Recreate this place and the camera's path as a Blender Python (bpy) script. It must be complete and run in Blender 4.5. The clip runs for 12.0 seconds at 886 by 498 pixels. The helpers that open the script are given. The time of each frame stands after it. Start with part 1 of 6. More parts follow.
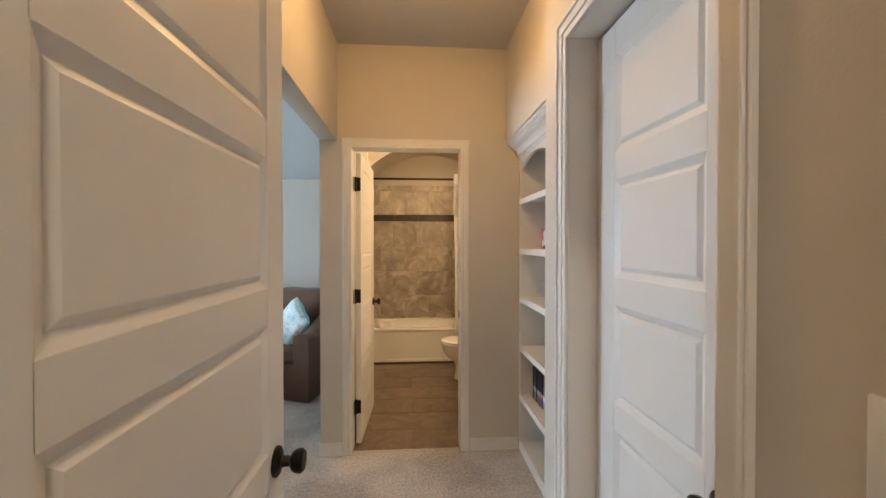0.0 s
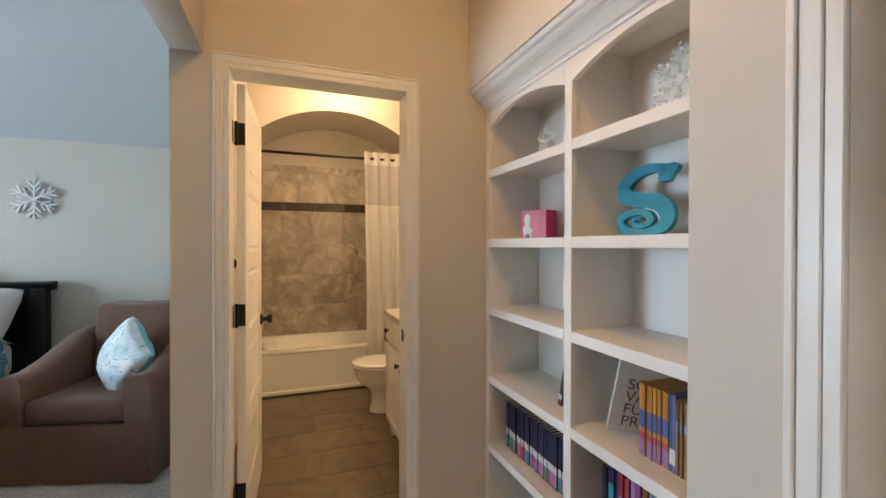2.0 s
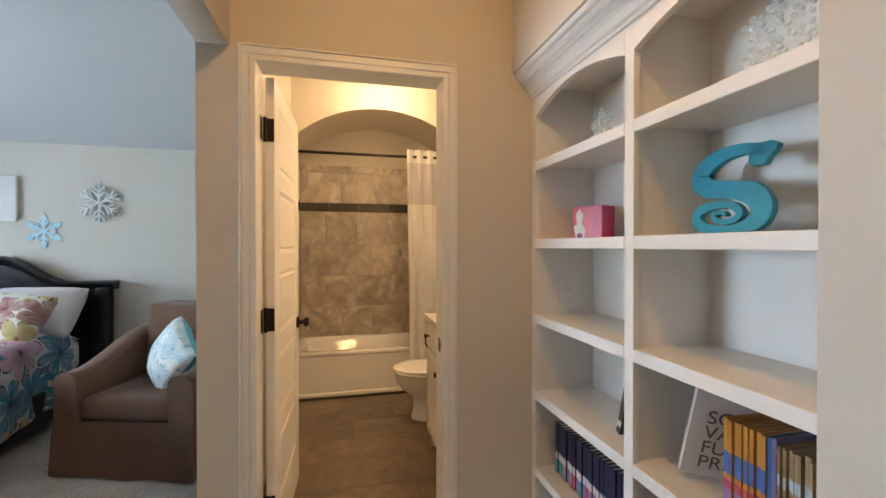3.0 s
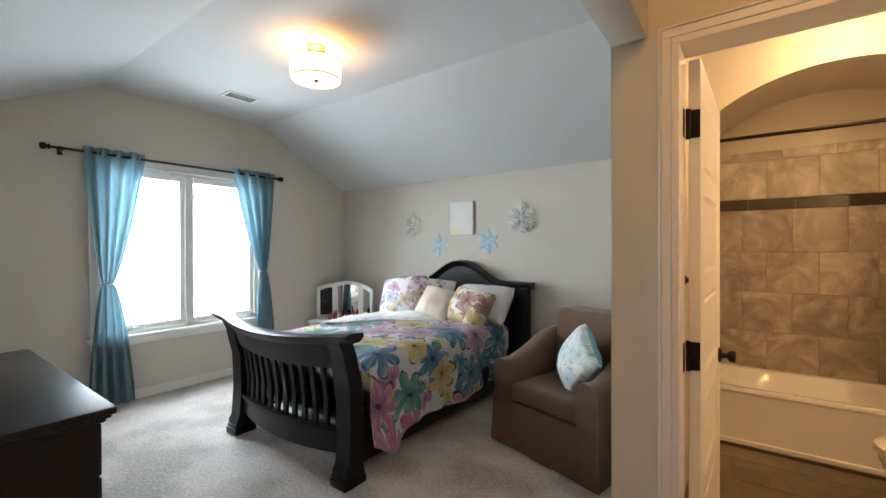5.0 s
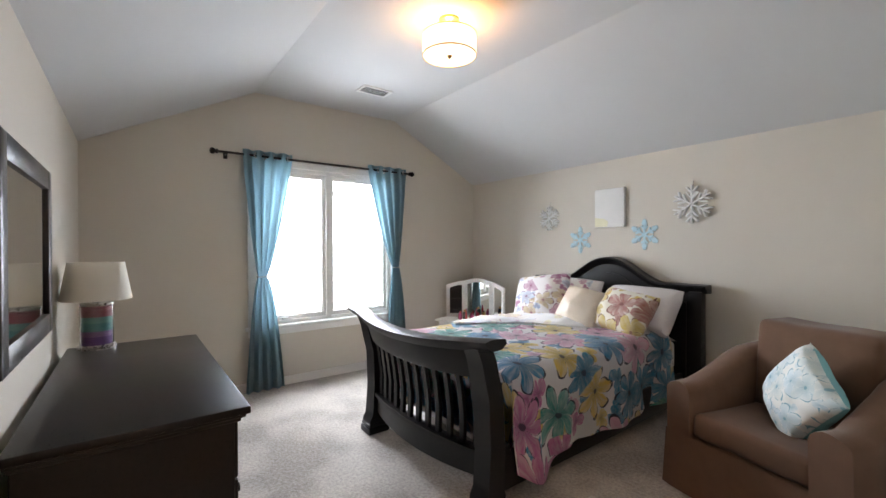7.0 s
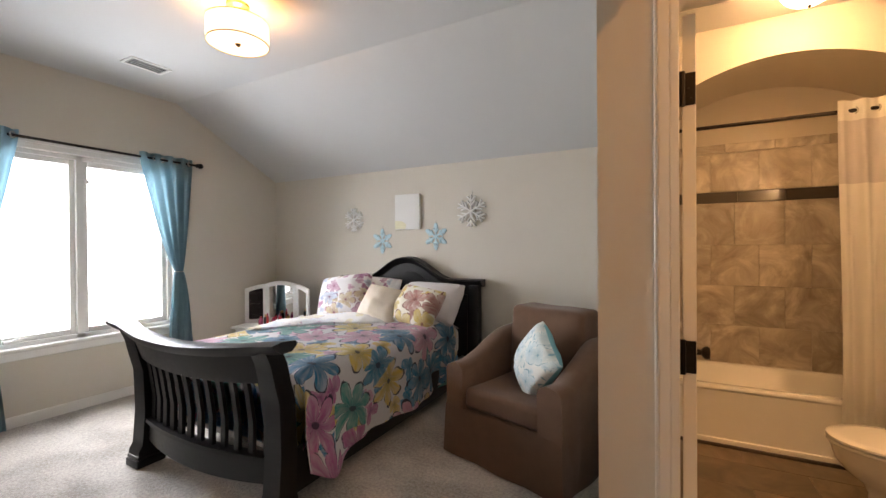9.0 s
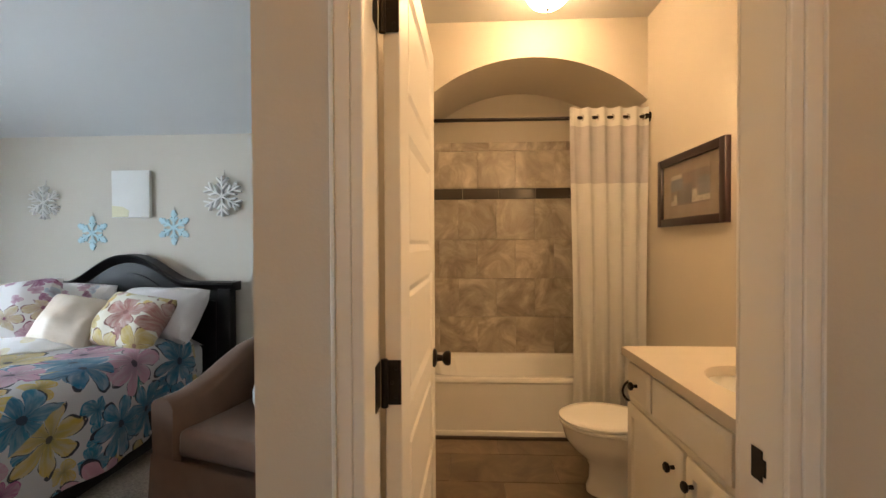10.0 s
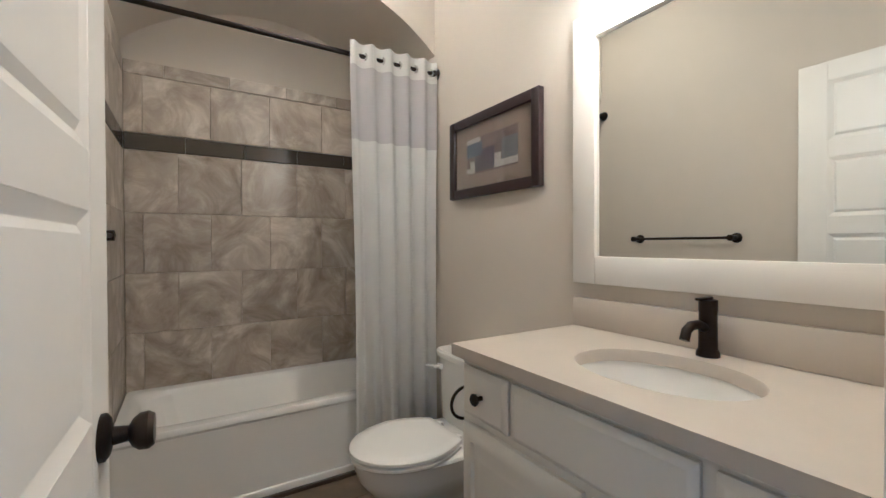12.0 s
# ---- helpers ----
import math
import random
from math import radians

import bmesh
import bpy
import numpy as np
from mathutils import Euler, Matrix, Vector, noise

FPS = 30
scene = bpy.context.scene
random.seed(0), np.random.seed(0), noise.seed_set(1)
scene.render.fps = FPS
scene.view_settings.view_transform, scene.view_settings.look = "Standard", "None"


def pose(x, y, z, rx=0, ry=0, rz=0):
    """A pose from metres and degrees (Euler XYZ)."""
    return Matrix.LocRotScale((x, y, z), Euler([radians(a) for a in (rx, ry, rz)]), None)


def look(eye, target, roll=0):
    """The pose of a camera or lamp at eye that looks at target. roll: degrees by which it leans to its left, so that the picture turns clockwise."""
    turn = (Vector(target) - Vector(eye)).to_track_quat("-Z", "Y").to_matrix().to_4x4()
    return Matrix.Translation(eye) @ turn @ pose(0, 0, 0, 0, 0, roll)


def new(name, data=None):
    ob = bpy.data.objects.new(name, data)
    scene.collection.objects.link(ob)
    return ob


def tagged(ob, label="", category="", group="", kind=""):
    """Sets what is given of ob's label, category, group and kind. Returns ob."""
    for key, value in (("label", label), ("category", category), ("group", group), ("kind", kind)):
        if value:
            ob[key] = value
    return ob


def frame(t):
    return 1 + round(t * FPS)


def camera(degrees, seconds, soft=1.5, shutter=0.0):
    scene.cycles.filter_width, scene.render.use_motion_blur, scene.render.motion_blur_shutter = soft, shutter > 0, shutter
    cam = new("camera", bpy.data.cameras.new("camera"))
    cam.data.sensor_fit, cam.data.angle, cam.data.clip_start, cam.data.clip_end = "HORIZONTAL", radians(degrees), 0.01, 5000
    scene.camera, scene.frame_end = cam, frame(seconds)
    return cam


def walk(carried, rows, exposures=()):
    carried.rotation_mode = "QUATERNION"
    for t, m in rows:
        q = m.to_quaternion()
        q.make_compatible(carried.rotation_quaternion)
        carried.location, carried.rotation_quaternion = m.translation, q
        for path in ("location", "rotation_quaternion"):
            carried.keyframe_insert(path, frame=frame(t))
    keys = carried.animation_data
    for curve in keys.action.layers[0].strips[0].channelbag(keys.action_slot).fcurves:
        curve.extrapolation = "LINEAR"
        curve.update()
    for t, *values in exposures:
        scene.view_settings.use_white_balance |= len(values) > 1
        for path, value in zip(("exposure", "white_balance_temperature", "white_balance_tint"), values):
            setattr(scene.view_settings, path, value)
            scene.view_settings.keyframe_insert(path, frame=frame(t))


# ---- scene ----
cam = camera(93.7, 12.0)
PATH = [
    (0, (0.393, 0.237, 1.405), (0.538, 2.232, 1.379), 0.0),
    (0.5, (0.304, 0.532, 1.393), (0.689, 2.494, 1.368), 0.1),
    (1, (0.284, 0.83, 1.375), (0.827, 2.755, 1.354), 0.1),
    (1.5, (0.24, 1.05, 1.347), (0.888, 2.942, 1.332), 0.0),
    (2, (0.209, 1.181, 1.339), (0.904, 3.057, 1.324), 0.1),
    (2.5, (0.223, 1.277, 1.326), (0.949, 3.141, 1.311), 0.0),
    (3, (0.308, 1.333, 1.341), (0.774, 3.278, 1.328), -0.0),
    (3.5, (0.35, 1.385, 1.389), (0.341, 3.385, 1.379), -0.2),
    (3.7, (0.35, 1.41, 1.399), (0.122, 3.397, 1.389), -0.2),
    (5.3, (0.099, 1.574, 1.407), (-1.204, 3.092, 1.399), -0.3),
    (5.5, (0.063, 1.605, 1.393), (-1.306, 3.064, 1.386), -0.4),
    (6, (-0.044, 1.674, 1.374), (-1.533, 3.009, 1.367), -0.3),
    (6.5, (-0.13, 1.734, 1.365), (-1.71, 2.961, 1.357), -0.3),
    (6.7, (-0.167, 1.746, 1.365), (-1.768, 2.944, 1.354), -0.3),
    (8.3, (-0.24, 1.651, 1.334), (-1.61, 3.108, 1.337), -0.1),
    (8.5, (-0.182, 1.646, 1.345), (-1.457, 3.187, 1.345), -0.2),
    (9, (-0.046, 1.753, 1.366), (-0.989, 3.517, 1.353), -0.4),
    (9.5, (0.075, 2.026, 1.339), (-0.45, 3.955, 1.324), -0.4),
    (10, (0.163, 2.288, 1.33), (0.067, 4.286, 1.304), -0.3),
    (10.5, (0.156, 2.544, 1.295), (0.471, 4.519, 1.271), -0.2),
    (11, (0.155, 2.767, 1.25), (0.8, 4.66, 1.229), -0.1),
    (11.5, (0.158, 2.933, 1.211), (1.04, 4.728, 1.19), -0.1),
    (12, (0.158, 3.04, 1.186), (1.212, 4.74, 1.165), -0.2),
]
EXPOSURES = [(0, 0.15, 6400, 10), (1.5, 0.1, 6450, 10), (2.5, 0.12, 6450, 11), (3.7, 0.1, 6850, 12), (5.5, -0.08, 7650, 18), (6.7, -0.03, 7900, 23), (8.5, -0.06, 8000, 20), (9.0, -0.06, 8450, 25), (9.5, -0.1, 8100, 19), (10, -0.1, 7150, 15), (10.5, -0.1, 5950, 9), (11, -0.17, 4650, 7), (11.5, -0.11, 4250, 6), (12, -0.02, 4100, 5)]
walk(cam, [(t, look(eye, target, roll)) for t, eye, target, roll in PATH], EXPOSURES)


# world and daylight
world = bpy.data.worlds.new("sky")
scene.world = world
world.use_nodes = True
sky = world.node_tree.nodes.new("ShaderNodeTexSky")
sky.sky_type, sky.sun_disc, sky.sun_elevation, sky.sun_rotation = "NISHITA", False, radians(42), radians(-60)
world.node_tree.links.new(sky.outputs[0], world.node_tree.nodes["Background"].inputs[0])
world.node_tree.nodes["Background"].inputs[1].default_value = 0.12


def lamp(name, kind, m, energy, color, **more):
    data = bpy.data.lights.new(name, kind)
    data.energy, data.color = energy, color
    if "size" in more:
        data.shape, data.size, data.size_y = "RECTANGLE", more["size"], more["size_y"]
    if "radius" in more:
        data.shadow_soft_size = more["radius"]
    if "angle" in more:
        data.angle = more["angle"]
    ob = new(name, data)
    ob.matrix_world = m
    return ob


WARM = (1.0, 0.66, 0.34)
DAY = (0.60, 0.80, 1.0)
# an overcast sky's sun, and the sky's light in the window
lamp("sun", "SUN", look((-10, 2, 9), (0, 3.4, 1)), 0.8, (1.0, 0.96, 0.9), angle=radians(12))
lamp("window_daylight", "AREA", look((-5.02, 3.43, 1.45), (0, 3.43, -0.45)), 280, DAY, size=1.7, size_y=1.7)
for vy in (3.37, 3.60, 3.83):
    lamp("vanity_bulb", "POINT", pose(1.215, vy, 2.03), 10.5, (1.0, 0.69, 0.38), radius=0.03)
lamp("bedroom_bulb", "POINT", pose(-2.34, 3.41, 2.715), 8, (1.0, 0.58, 0.24), radius=0.05)


# ---- materials ----
def mat(name, color, rough=0.6, metal=0.0, var=0.06, scale=6.0, bump=0.0, bscale=60.0, island=0.0, spec=0.5, coat=0.0, stretch=(1, 1, 1), color2=None, detail=4.0, sheen=0.0):
    m = bpy.data.materials.new(name)
    m.use_nodes = True
    nt = m.node_tree
    b = nt.nodes["Principled BSDF"]
    b.inputs["Roughness"].default_value, b.inputs["Metallic"].default_value = rough, metal
    b.inputs["Specular IOR Level"].default_value, b.inputs["Coat Weight"].default_value = spec, coat
    b.inputs["Sheen Weight"].default_value = sheen
    co = nt.nodes.new("ShaderNodeTexCoord")
    mp = nt.nodes.new("ShaderNodeMapping")
    mp.inputs["Scale"].default_value = stretch
    nt.links.new(co.outputs["Object"], mp.inputs[0])
    n = nt.nodes.new("ShaderNodeTexNoise")
    n.inputs["Scale"].default_value, n.inputs["Detail"].default_value = scale, detail
    nt.links.new(mp.outputs[0], n.inputs["Vector"])
    n2 = nt.nodes.new("ShaderNodeTexNoise")
    n2.inputs["Scale"].default_value, n2.inputs["Detail"].default_value = bscale, 3.0
    nt.links.new(mp.outputs[0], n2.inputs["Vector"])
    mix = nt.nodes.new("ShaderNodeMix")
    mix.data_type = "RGBA"
    c2 = color2 or tuple(min(1, c * (1 + 2 * var)) for c in color)
    c1 = color if color2 else tuple(c * (1 - 2 * var) for c in color)
    mix.inputs["A"].default_value, mix.inputs["B"].default_value = (*c1, 1), (*c2, 1)
    nt.links.new(n.outputs["Fac"], mix.inputs["Factor"])
    col = mix.outputs["Result"]
    if island:
        info = nt.nodes.new("ShaderNodeObjectInfo")
        hsv = nt.nodes.new("ShaderNodeHueSaturation")
        mr = nt.nodes.new("ShaderNodeMapRange")
        mr.inputs["To Min"].default_value, mr.inputs["To Max"].default_value = 1 - island, 1 + island
        nt.links.new(info.outputs["Random"], mr.inputs["Value"])
        nt.links.new(mr.outputs[0], hsv.inputs["Value"])
        nt.links.new(col, hsv.inputs["Color"])
        col = hsv.outputs["Color"]
    nt.links.new(col, b.inputs["Base Color"])
    rr = nt.nodes.new("ShaderNodeMapRange")
    rr.inputs["To Min"].default_value, rr.inputs["To Max"].default_value = max(0.02, rough - 0.07), min(1, rough + 0.07)
    nt.links.new(n2.outputs["Fac"], rr.inputs["Value"])
    nt.links.new(rr.outputs[0], b.inputs["Roughness"])
    if bump:
        bp = nt.nodes.new("ShaderNodeBump")
        bp.inputs["Strength"].default_value, bp.inputs["Distance"].default_value = bump, 0.01
        nt.links.new(n2.outputs["Fac"], bp.inputs["Height"])
        nt.links.new(bp.outputs[0], b.inputs["Normal"])
    return m


def glow(name, color, strength):
    m = bpy.data.materials.new(name)
    m.use_nodes = True
    b = m.node_tree.nodes["Principled BSDF"]
    b.inputs["Base Color"].default_value = (*color, 1)
    b.inputs["Emission Color"].default_value, b.inputs["Emission Strength"].default_value = (*color, 1), strength
    return m


def stone(name, dark, mid, light, scale=4.2, rough=0.28):
    """Marbled stone whose veins differ from tile to tile."""
    m = bpy.data.materials.new(name)
    m.use_nodes = True
    nt = m.node_tree
    N, L = nt.nodes.new, nt.links.new
    bs = nt.nodes["Principled BSDF"]
    co, info = N("ShaderNodeTexCoord"), N("ShaderNodeObjectInfo")
    off = N("ShaderNodeVectorMath")
    off.operation = "MULTIPLY_ADD"
    comb = N("ShaderNodeCombineXYZ")
    for i, k in enumerate((37.0, 53.0, 71.0)):
        mu = N("ShaderNodeMath")
        mu.operation = "MULTIPLY"
        mu.inputs[1].default_value = k
        L(info.outputs["Random"], mu.inputs[0])
        L(mu.outputs[0], comb.inputs[i])
    off.inputs[1].default_value = (1, 1, 1)
    L(co.outputs["Object"], off.inputs[0])
    L(comb.outputs[0], off.inputs[2])
    n = N("ShaderNodeTexNoise")
    n.inputs["Scale"].default_value, n.inputs["Detail"].default_value, n.inputs["Distortion"].default_value, n.inputs["Roughness"].default_value = scale, 10, 1.6, 0.62
    L(off.outputs[0], n.inputs["Vector"])
    r = N("ShaderNodeValToRGB")
    el = r.color_ramp.elements
    el[0].position, el[0].color = 0.26, (*dark, 1)
    el[1].position, el[1].color = 0.80, (*light, 1)
    e = el.new(0.5)
    e.color = (*mid, 1)
    L(n.outputs["Fac"], r.inputs[0])
    hs, mr = N("ShaderNodeHueSaturation"), N("ShaderNodeMapRange")
    mr.inputs["To Min"].default_value, mr.inputs["To Max"].default_value = 0.85, 1.15
    L(info.outputs["Random"], mr.inputs["Value"])
    L(mr.outputs[0], hs.inputs["Value"])
    L(r.outputs[0], hs.inputs["Color"])
    L(hs.outputs[0], bs.inputs["Base Color"])
    bs.inputs["Roughness"].default_value = rough
    bp = N("ShaderNodeBump")
    bp.inputs["Strength"].default_value, bp.inputs["Distance"].default_value = 0.12, 0.004
    L(n.outputs["Fac"], bp.inputs["Height"])
    L(bp.outputs[0], bs.inputs["Normal"])
    return m


def pile(name, dark, light):
    """Cut-pile carpet: tufts, and broad brushed patches."""
    m = bpy.data.materials.new(name)
    m.use_nodes = True
    nt = m.node_tree
    N, L = nt.nodes.new, nt.links.new
    bs = nt.nodes["Principled BSDF"]
    bs.inputs["Roughness"].default_value, bs.inputs["Specular IOR Level"].default_value, bs.inputs["Sheen Weight"].default_value = 1.0, 0.1, 0.25
    co = N("ShaderNodeTexCoord")
    fac = None
    for sc, lo, hi, wt in ((52.0, 0.32, 0.68, 0.37), (120.0, 0.36, 0.64, 0.25), (2.2, 0.40, 0.60, 0.38)):
        n = N("ShaderNodeTexNoise")
        n.inputs["Scale"].default_value, n.inputs["Detail"].default_value = sc, 2.0
        L(co.outputs["Object"], n.inputs["Vector"])
        r = N("ShaderNodeMapRange")
        r.inputs["From Min"].default_value, r.inputs["From Max"].default_value, r.inputs["To Max"].default_value = lo, hi, wt
        L(n.outputs["Fac"], r.inputs["Value"])
        if fac is None:
            fac = r.outputs[0]
        else:
            a = N("ShaderNodeMath")
            a.operation = "ADD"
            L(fac, a.inputs[0])
            L(r.outputs[0], a.inputs[1])
            fac = a.outputs[0]
    mix = N("ShaderNodeMix")
    mix.data_type = "RGBA"
    mix.inputs["A"].default_value, mix.inputs["B"].default_value = (*dark, 1), (*light, 1)
    L(fac, mix.inputs["Factor"])
    L(mix.outputs["Result"], bs.inputs["Base Color"])
    bp = N("ShaderNodeBump")
    bp.inputs["Strength"].default_value, bp.inputs["Distance"].default_value = 0.9, 0.012
    L(fac, bp.inputs["Height"])
    L(bp.outputs[0], bs.inputs["Normal"])
    return m


M_WALL = mat("wall_paint", (0.58, 0.53, 0.455), 0.75, var=0.02, scale=1.5, bump=0.06, bscale=140)
M_CEIL = mat("ceiling_paint", (0.57, 0.57, 0.56), 0.85, var=0.02, scale=1.2, bump=0.08, bscale=180)
M_TRIM = mat("white_trim_paint", (0.76, 0.735, 0.69), 0.38, var=0.015, scale=3, bump=0.02, bscale=50)
M_CARPET = pile("carpet", (0.22, 0.19, 0.165), (0.66, 0.60, 0.545))
M_FLOORTILE = stone("floor_tile", (0.075, 0.053, 0.034), (0.15, 0.11, 0.074), (0.24, 0.185, 0.128), 3.2, 0.36)
M_GROUT = mat("grout", (0.16, 0.13, 0.10), 0.9)
M_TILEGROUT = mat("wall_grout", (0.46, 0.41, 0.345), 0.9)
M_STONE = stone("stone_tile", (0.20, 0.165, 0.125), (0.40, 0.345, 0.28), (0.76, 0.70, 0.62), 3.6)
M_ACCENT = mat("glass_accent_tile", (0.055, 0.045, 0.036), 0.12, island=0.2)
M_BRONZE = mat("oil_rubbed_bronze", (0.02, 0.015, 0.012), 0.38, metal=0.75, var=0.2, scale=30)
M_ESPRESSO = mat("espresso_wood", (0.010, 0.006, 0.005), 0.3, var=0.25, scale=9, stretch=(1, 8, 8), bump=0.02, bscale=40, spec=0.35)
M_BLACKWOOD = mat("black_painted_wood", (0.007, 0.006, 0.007), 0.36, var=0.2, scale=12, bump=0.02, bscale=40, spec=0.3)
M_PORCELAIN = mat("white_porcelain", (0.80, 0.79, 0.76), 0.08, var=0.01, coat=0.5)
M_TUB = mat("white_acrylic", (0.78, 0.77, 0.74), 0.12, var=0.01, coat=0.4)
M_CURTAIN = mat("white_shower_fabric", (0.90, 0.89, 0.86), 0.9, var=0.02, scale=8, bump=0.04, bscale=320, spec=0.2)
M_CURTAINBAND = mat("sheer_top_fabric", (0.70, 0.675, 0.675), 0.9, var=0.02, scale=8, bump=0.04, bscale=320, spec=0.2)
M_TEAL = mat("teal_curtain_fabric", (0.24, 0.365, 0.405), 0.95, var=0.06, scale=10, bump=0.04, bscale=260, spec=0.15)
def sheer(m, color, share):
    """Let part of the light pass through a cloth."""
    nt = m.node_tree
    tr, mx = nt.nodes.new("ShaderNodeBsdfTranslucent"), nt.nodes.new("ShaderNodeMixShader")
    tr.inputs[0].default_value, mx.inputs[0].default_value = (*color, 1), share
    nt.links.new(nt.nodes["Principled BSDF"].outputs[0], mx.inputs[1])
    nt.links.new(tr.outputs[0], mx.inputs[2])
    nt.links.new(mx.outputs[0], nt.nodes["Material Output"].inputs[0])


sheer(M_TEAL, (0.22, 0.36, 0.41), 0.14)
M_COUNTER = mat("beige_solid_surface", (0.50, 0.452, 0.385), 0.32, var=0.03, scale=9, bump=0.01, bscale=400)
M_CAB = mat("white_cabinet_paint", (0.72, 0.69, 0.62), 0.4, var=0.015, bump=0.02)
M_BROWN = mat("brown_slipcover_fabric", (0.13, 0.068, 0.042), 0.95, var=0.1, scale=12, bump=0.06, bscale=300, sheen=0.15, spec=0.2)
M_WHITE = mat("white_paint", (0.78, 0.77, 0.74), 0.45, var=0.02)
M_SHADE = mat("lamp_shade_linen", (0.74, 0.70, 0.62), 0.9, var=0.03, bump=0.05, bscale=300)
M_METAL = mat("brushed_nickel", (0.55, 0.53, 0.5), 0.28, metal=1.0)
M_BULB = glow("lit_glass", (1.0, 0.67, 0.35), 66.0)
M_VANITYBULB = glow("lit_vanity_glass", (1.0, 0.76, 0.48), 9.0)
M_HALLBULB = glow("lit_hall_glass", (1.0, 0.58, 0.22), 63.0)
# fill glow for the unseen landing, cooler than the hall's lamp
M_LANDINGFILL = glow("landing_fill_glow", (1.0, 0.84, 0.68), 95.0)
M_DIFFUSER = glow("lit_shade", (1.0, 0.82, 0.60), 1.9)
M_MIRROR = mat("mirror_silver", (0.86, 0.88, 0.87), 0.015, metal=1.0, var=0.0)
M_MIRROR.node_tree.nodes["Principled BSDF"].inputs["Roughness"].default_value = 0.01
for lk in list(M_MIRROR.node_tree.links):
    if lk.to_socket.name == "Roughness":
        M_MIRROR.node_tree.links.remove(lk)


# ---- mesh helpers ----
def box(bm, x0, x1, y0, y1, z0, z1, bevel=0.0, seg=2):
    r = bmesh.ops.create_cube(bm, size=1, matrix=Matrix.LocRotScale(((x0 + x1) / 2, (y0 + y1) / 2, (z0 + z1) / 2), None, (abs(x1 - x0), abs(y1 - y0), abs(z1 - z0))))
    if bevel:
        es = list({e for v in r["verts"] for e in v.link_edges})
        bmesh.ops.bevel(bm, geom=es, offset=bevel, segments=seg, profile=0.5, affect="EDGES")
    return bm


def boxed(*a, **k):
    return box(bmesh.new(), *a, **k)


def smooth(me, angle=35):
    for p in me.polygons:
        p.use_smooth = True
    me.set_sharp_from_angle(angle=radians(angle))


def mesh_ob(name, bm, material, flat=False):
    bmesh.ops.recalc_face_normals(bm, faces=bm.faces)
    me = bpy.data.meshes.new(name)
    bm.to_mesh(me)
    bm.free()
    me.materials.append(material)
    if not flat:
        smooth(me)
    return new(name, me)


def part(name, bm, material, parent, label="", flat=False):
    ob = mesh_ob(name, bm, material, flat)
    ob.parent = parent
    return tagged(ob, label)


def thing(name, m, label, category, group="", kind=""):
    ob = new(name)
    ob.empty_display_size = 0.1
    ob.matrix_world = m
    return tagged(ob, label, category, group, kind)


def single(name, bm, material, m, label, category, group="", kind=""):
    ob = mesh_ob(name, bm, material)
    ob.matrix_world = m
    return tagged(ob, label, category, group, kind)


def structure(name, bm, material, label, category):
    return tagged(mesh_ob(name, bm, material, flat=False), label, category, "", "structure")


def loft(bm, rings, closed=True, cap=True):
    """Skin a list of rings of points; each ring has the same number of points."""
    vs = [[bm.verts.new(p) for p in r] for r in rings]
    n = len(vs[0])
    for a, b in zip(vs, vs[1:]):
        for i in range(n if closed else n - 1):
            j = (i + 1) % n
            bm.faces.new((a[i], a[j], b[j], b[i]))
    if cap and closed:
        bm.faces.new(list(reversed(vs[0])))
        bm.faces.new(vs[-1])
    return bm


def lathe(bm, profile, seg=28, m=Matrix()):
    """Turn a profile of (radius, height) about z."""
    profile = [(max(r, 0.0003), z) for r, z in profile]
    rings = [[m @ Vector((r * math.cos(2 * math.pi * i / seg), r * math.sin(2 * math.pi * i / seg), z)) for i in range(seg)] for r, z in profile]
    return loft(bm, rings, cap=profile[0][0] < 0.001 and profile[-1][0] < 0.001)


def tube(bm, pts, radius, seg=10):
    """A round bar along a list of points."""
    pts = [Vector(p) for p in pts]
    rings, a = [], None
    for i, p in enumerate(pts):
        d = (pts[min(i + 1, len(pts) - 1)] - pts[max(i - 1, 0)]).normalized()
        if a is None:
            a = d.cross(Vector((0, 0, 1)) if abs(d.z) < 0.9 else Vector((1, 0, 0)))
        a = (a - d * a.dot(d)).normalized()
        b = d.cross(a)
        rings.append([p + radius * (math.cos(2 * math.pi * k / seg) * a + math.sin(2 * math.pi * k / seg) * b) for k in range(seg)])
    return loft(bm, rings)


def prism(bm, pts, axis, a, b):
    """Extrude a flat outline of (u, v) along an axis from a to b. x: (u, v) is (y, z); y: (x, z); z: (x, y)."""
    put = {"x": lambda u, v, w: (w, u, v), "y": lambda u, v, w: (u, w, v), "z": lambda u, v, w: (u, v, w)}[axis]
    lo = [bm.verts.new(put(u, v, a)) for u, v in pts]
    hi = [bm.verts.new(put(u, v, b)) for u, v in pts]
    n = len(pts)
    for i in range(n):
        bm.faces.new((lo[i], lo[(i + 1) % n], hi[(i + 1) % n], hi[i]))
    bm.faces.new(list(reversed(lo)))
    bm.faces.new(hi)
    return bm


def superellipse(cx, cy, a, b, n=2.5, seg=36):
    out = []
    for i in range(seg):
        t = 2 * math.pi * i / seg
        c, s = math.cos(t), math.sin(t)
        out.append((cx + a * math.copysign(abs(c) ** (2 / n), c), cy + b * math.copysign(abs(s) ** (2 / n), s)))
    return out


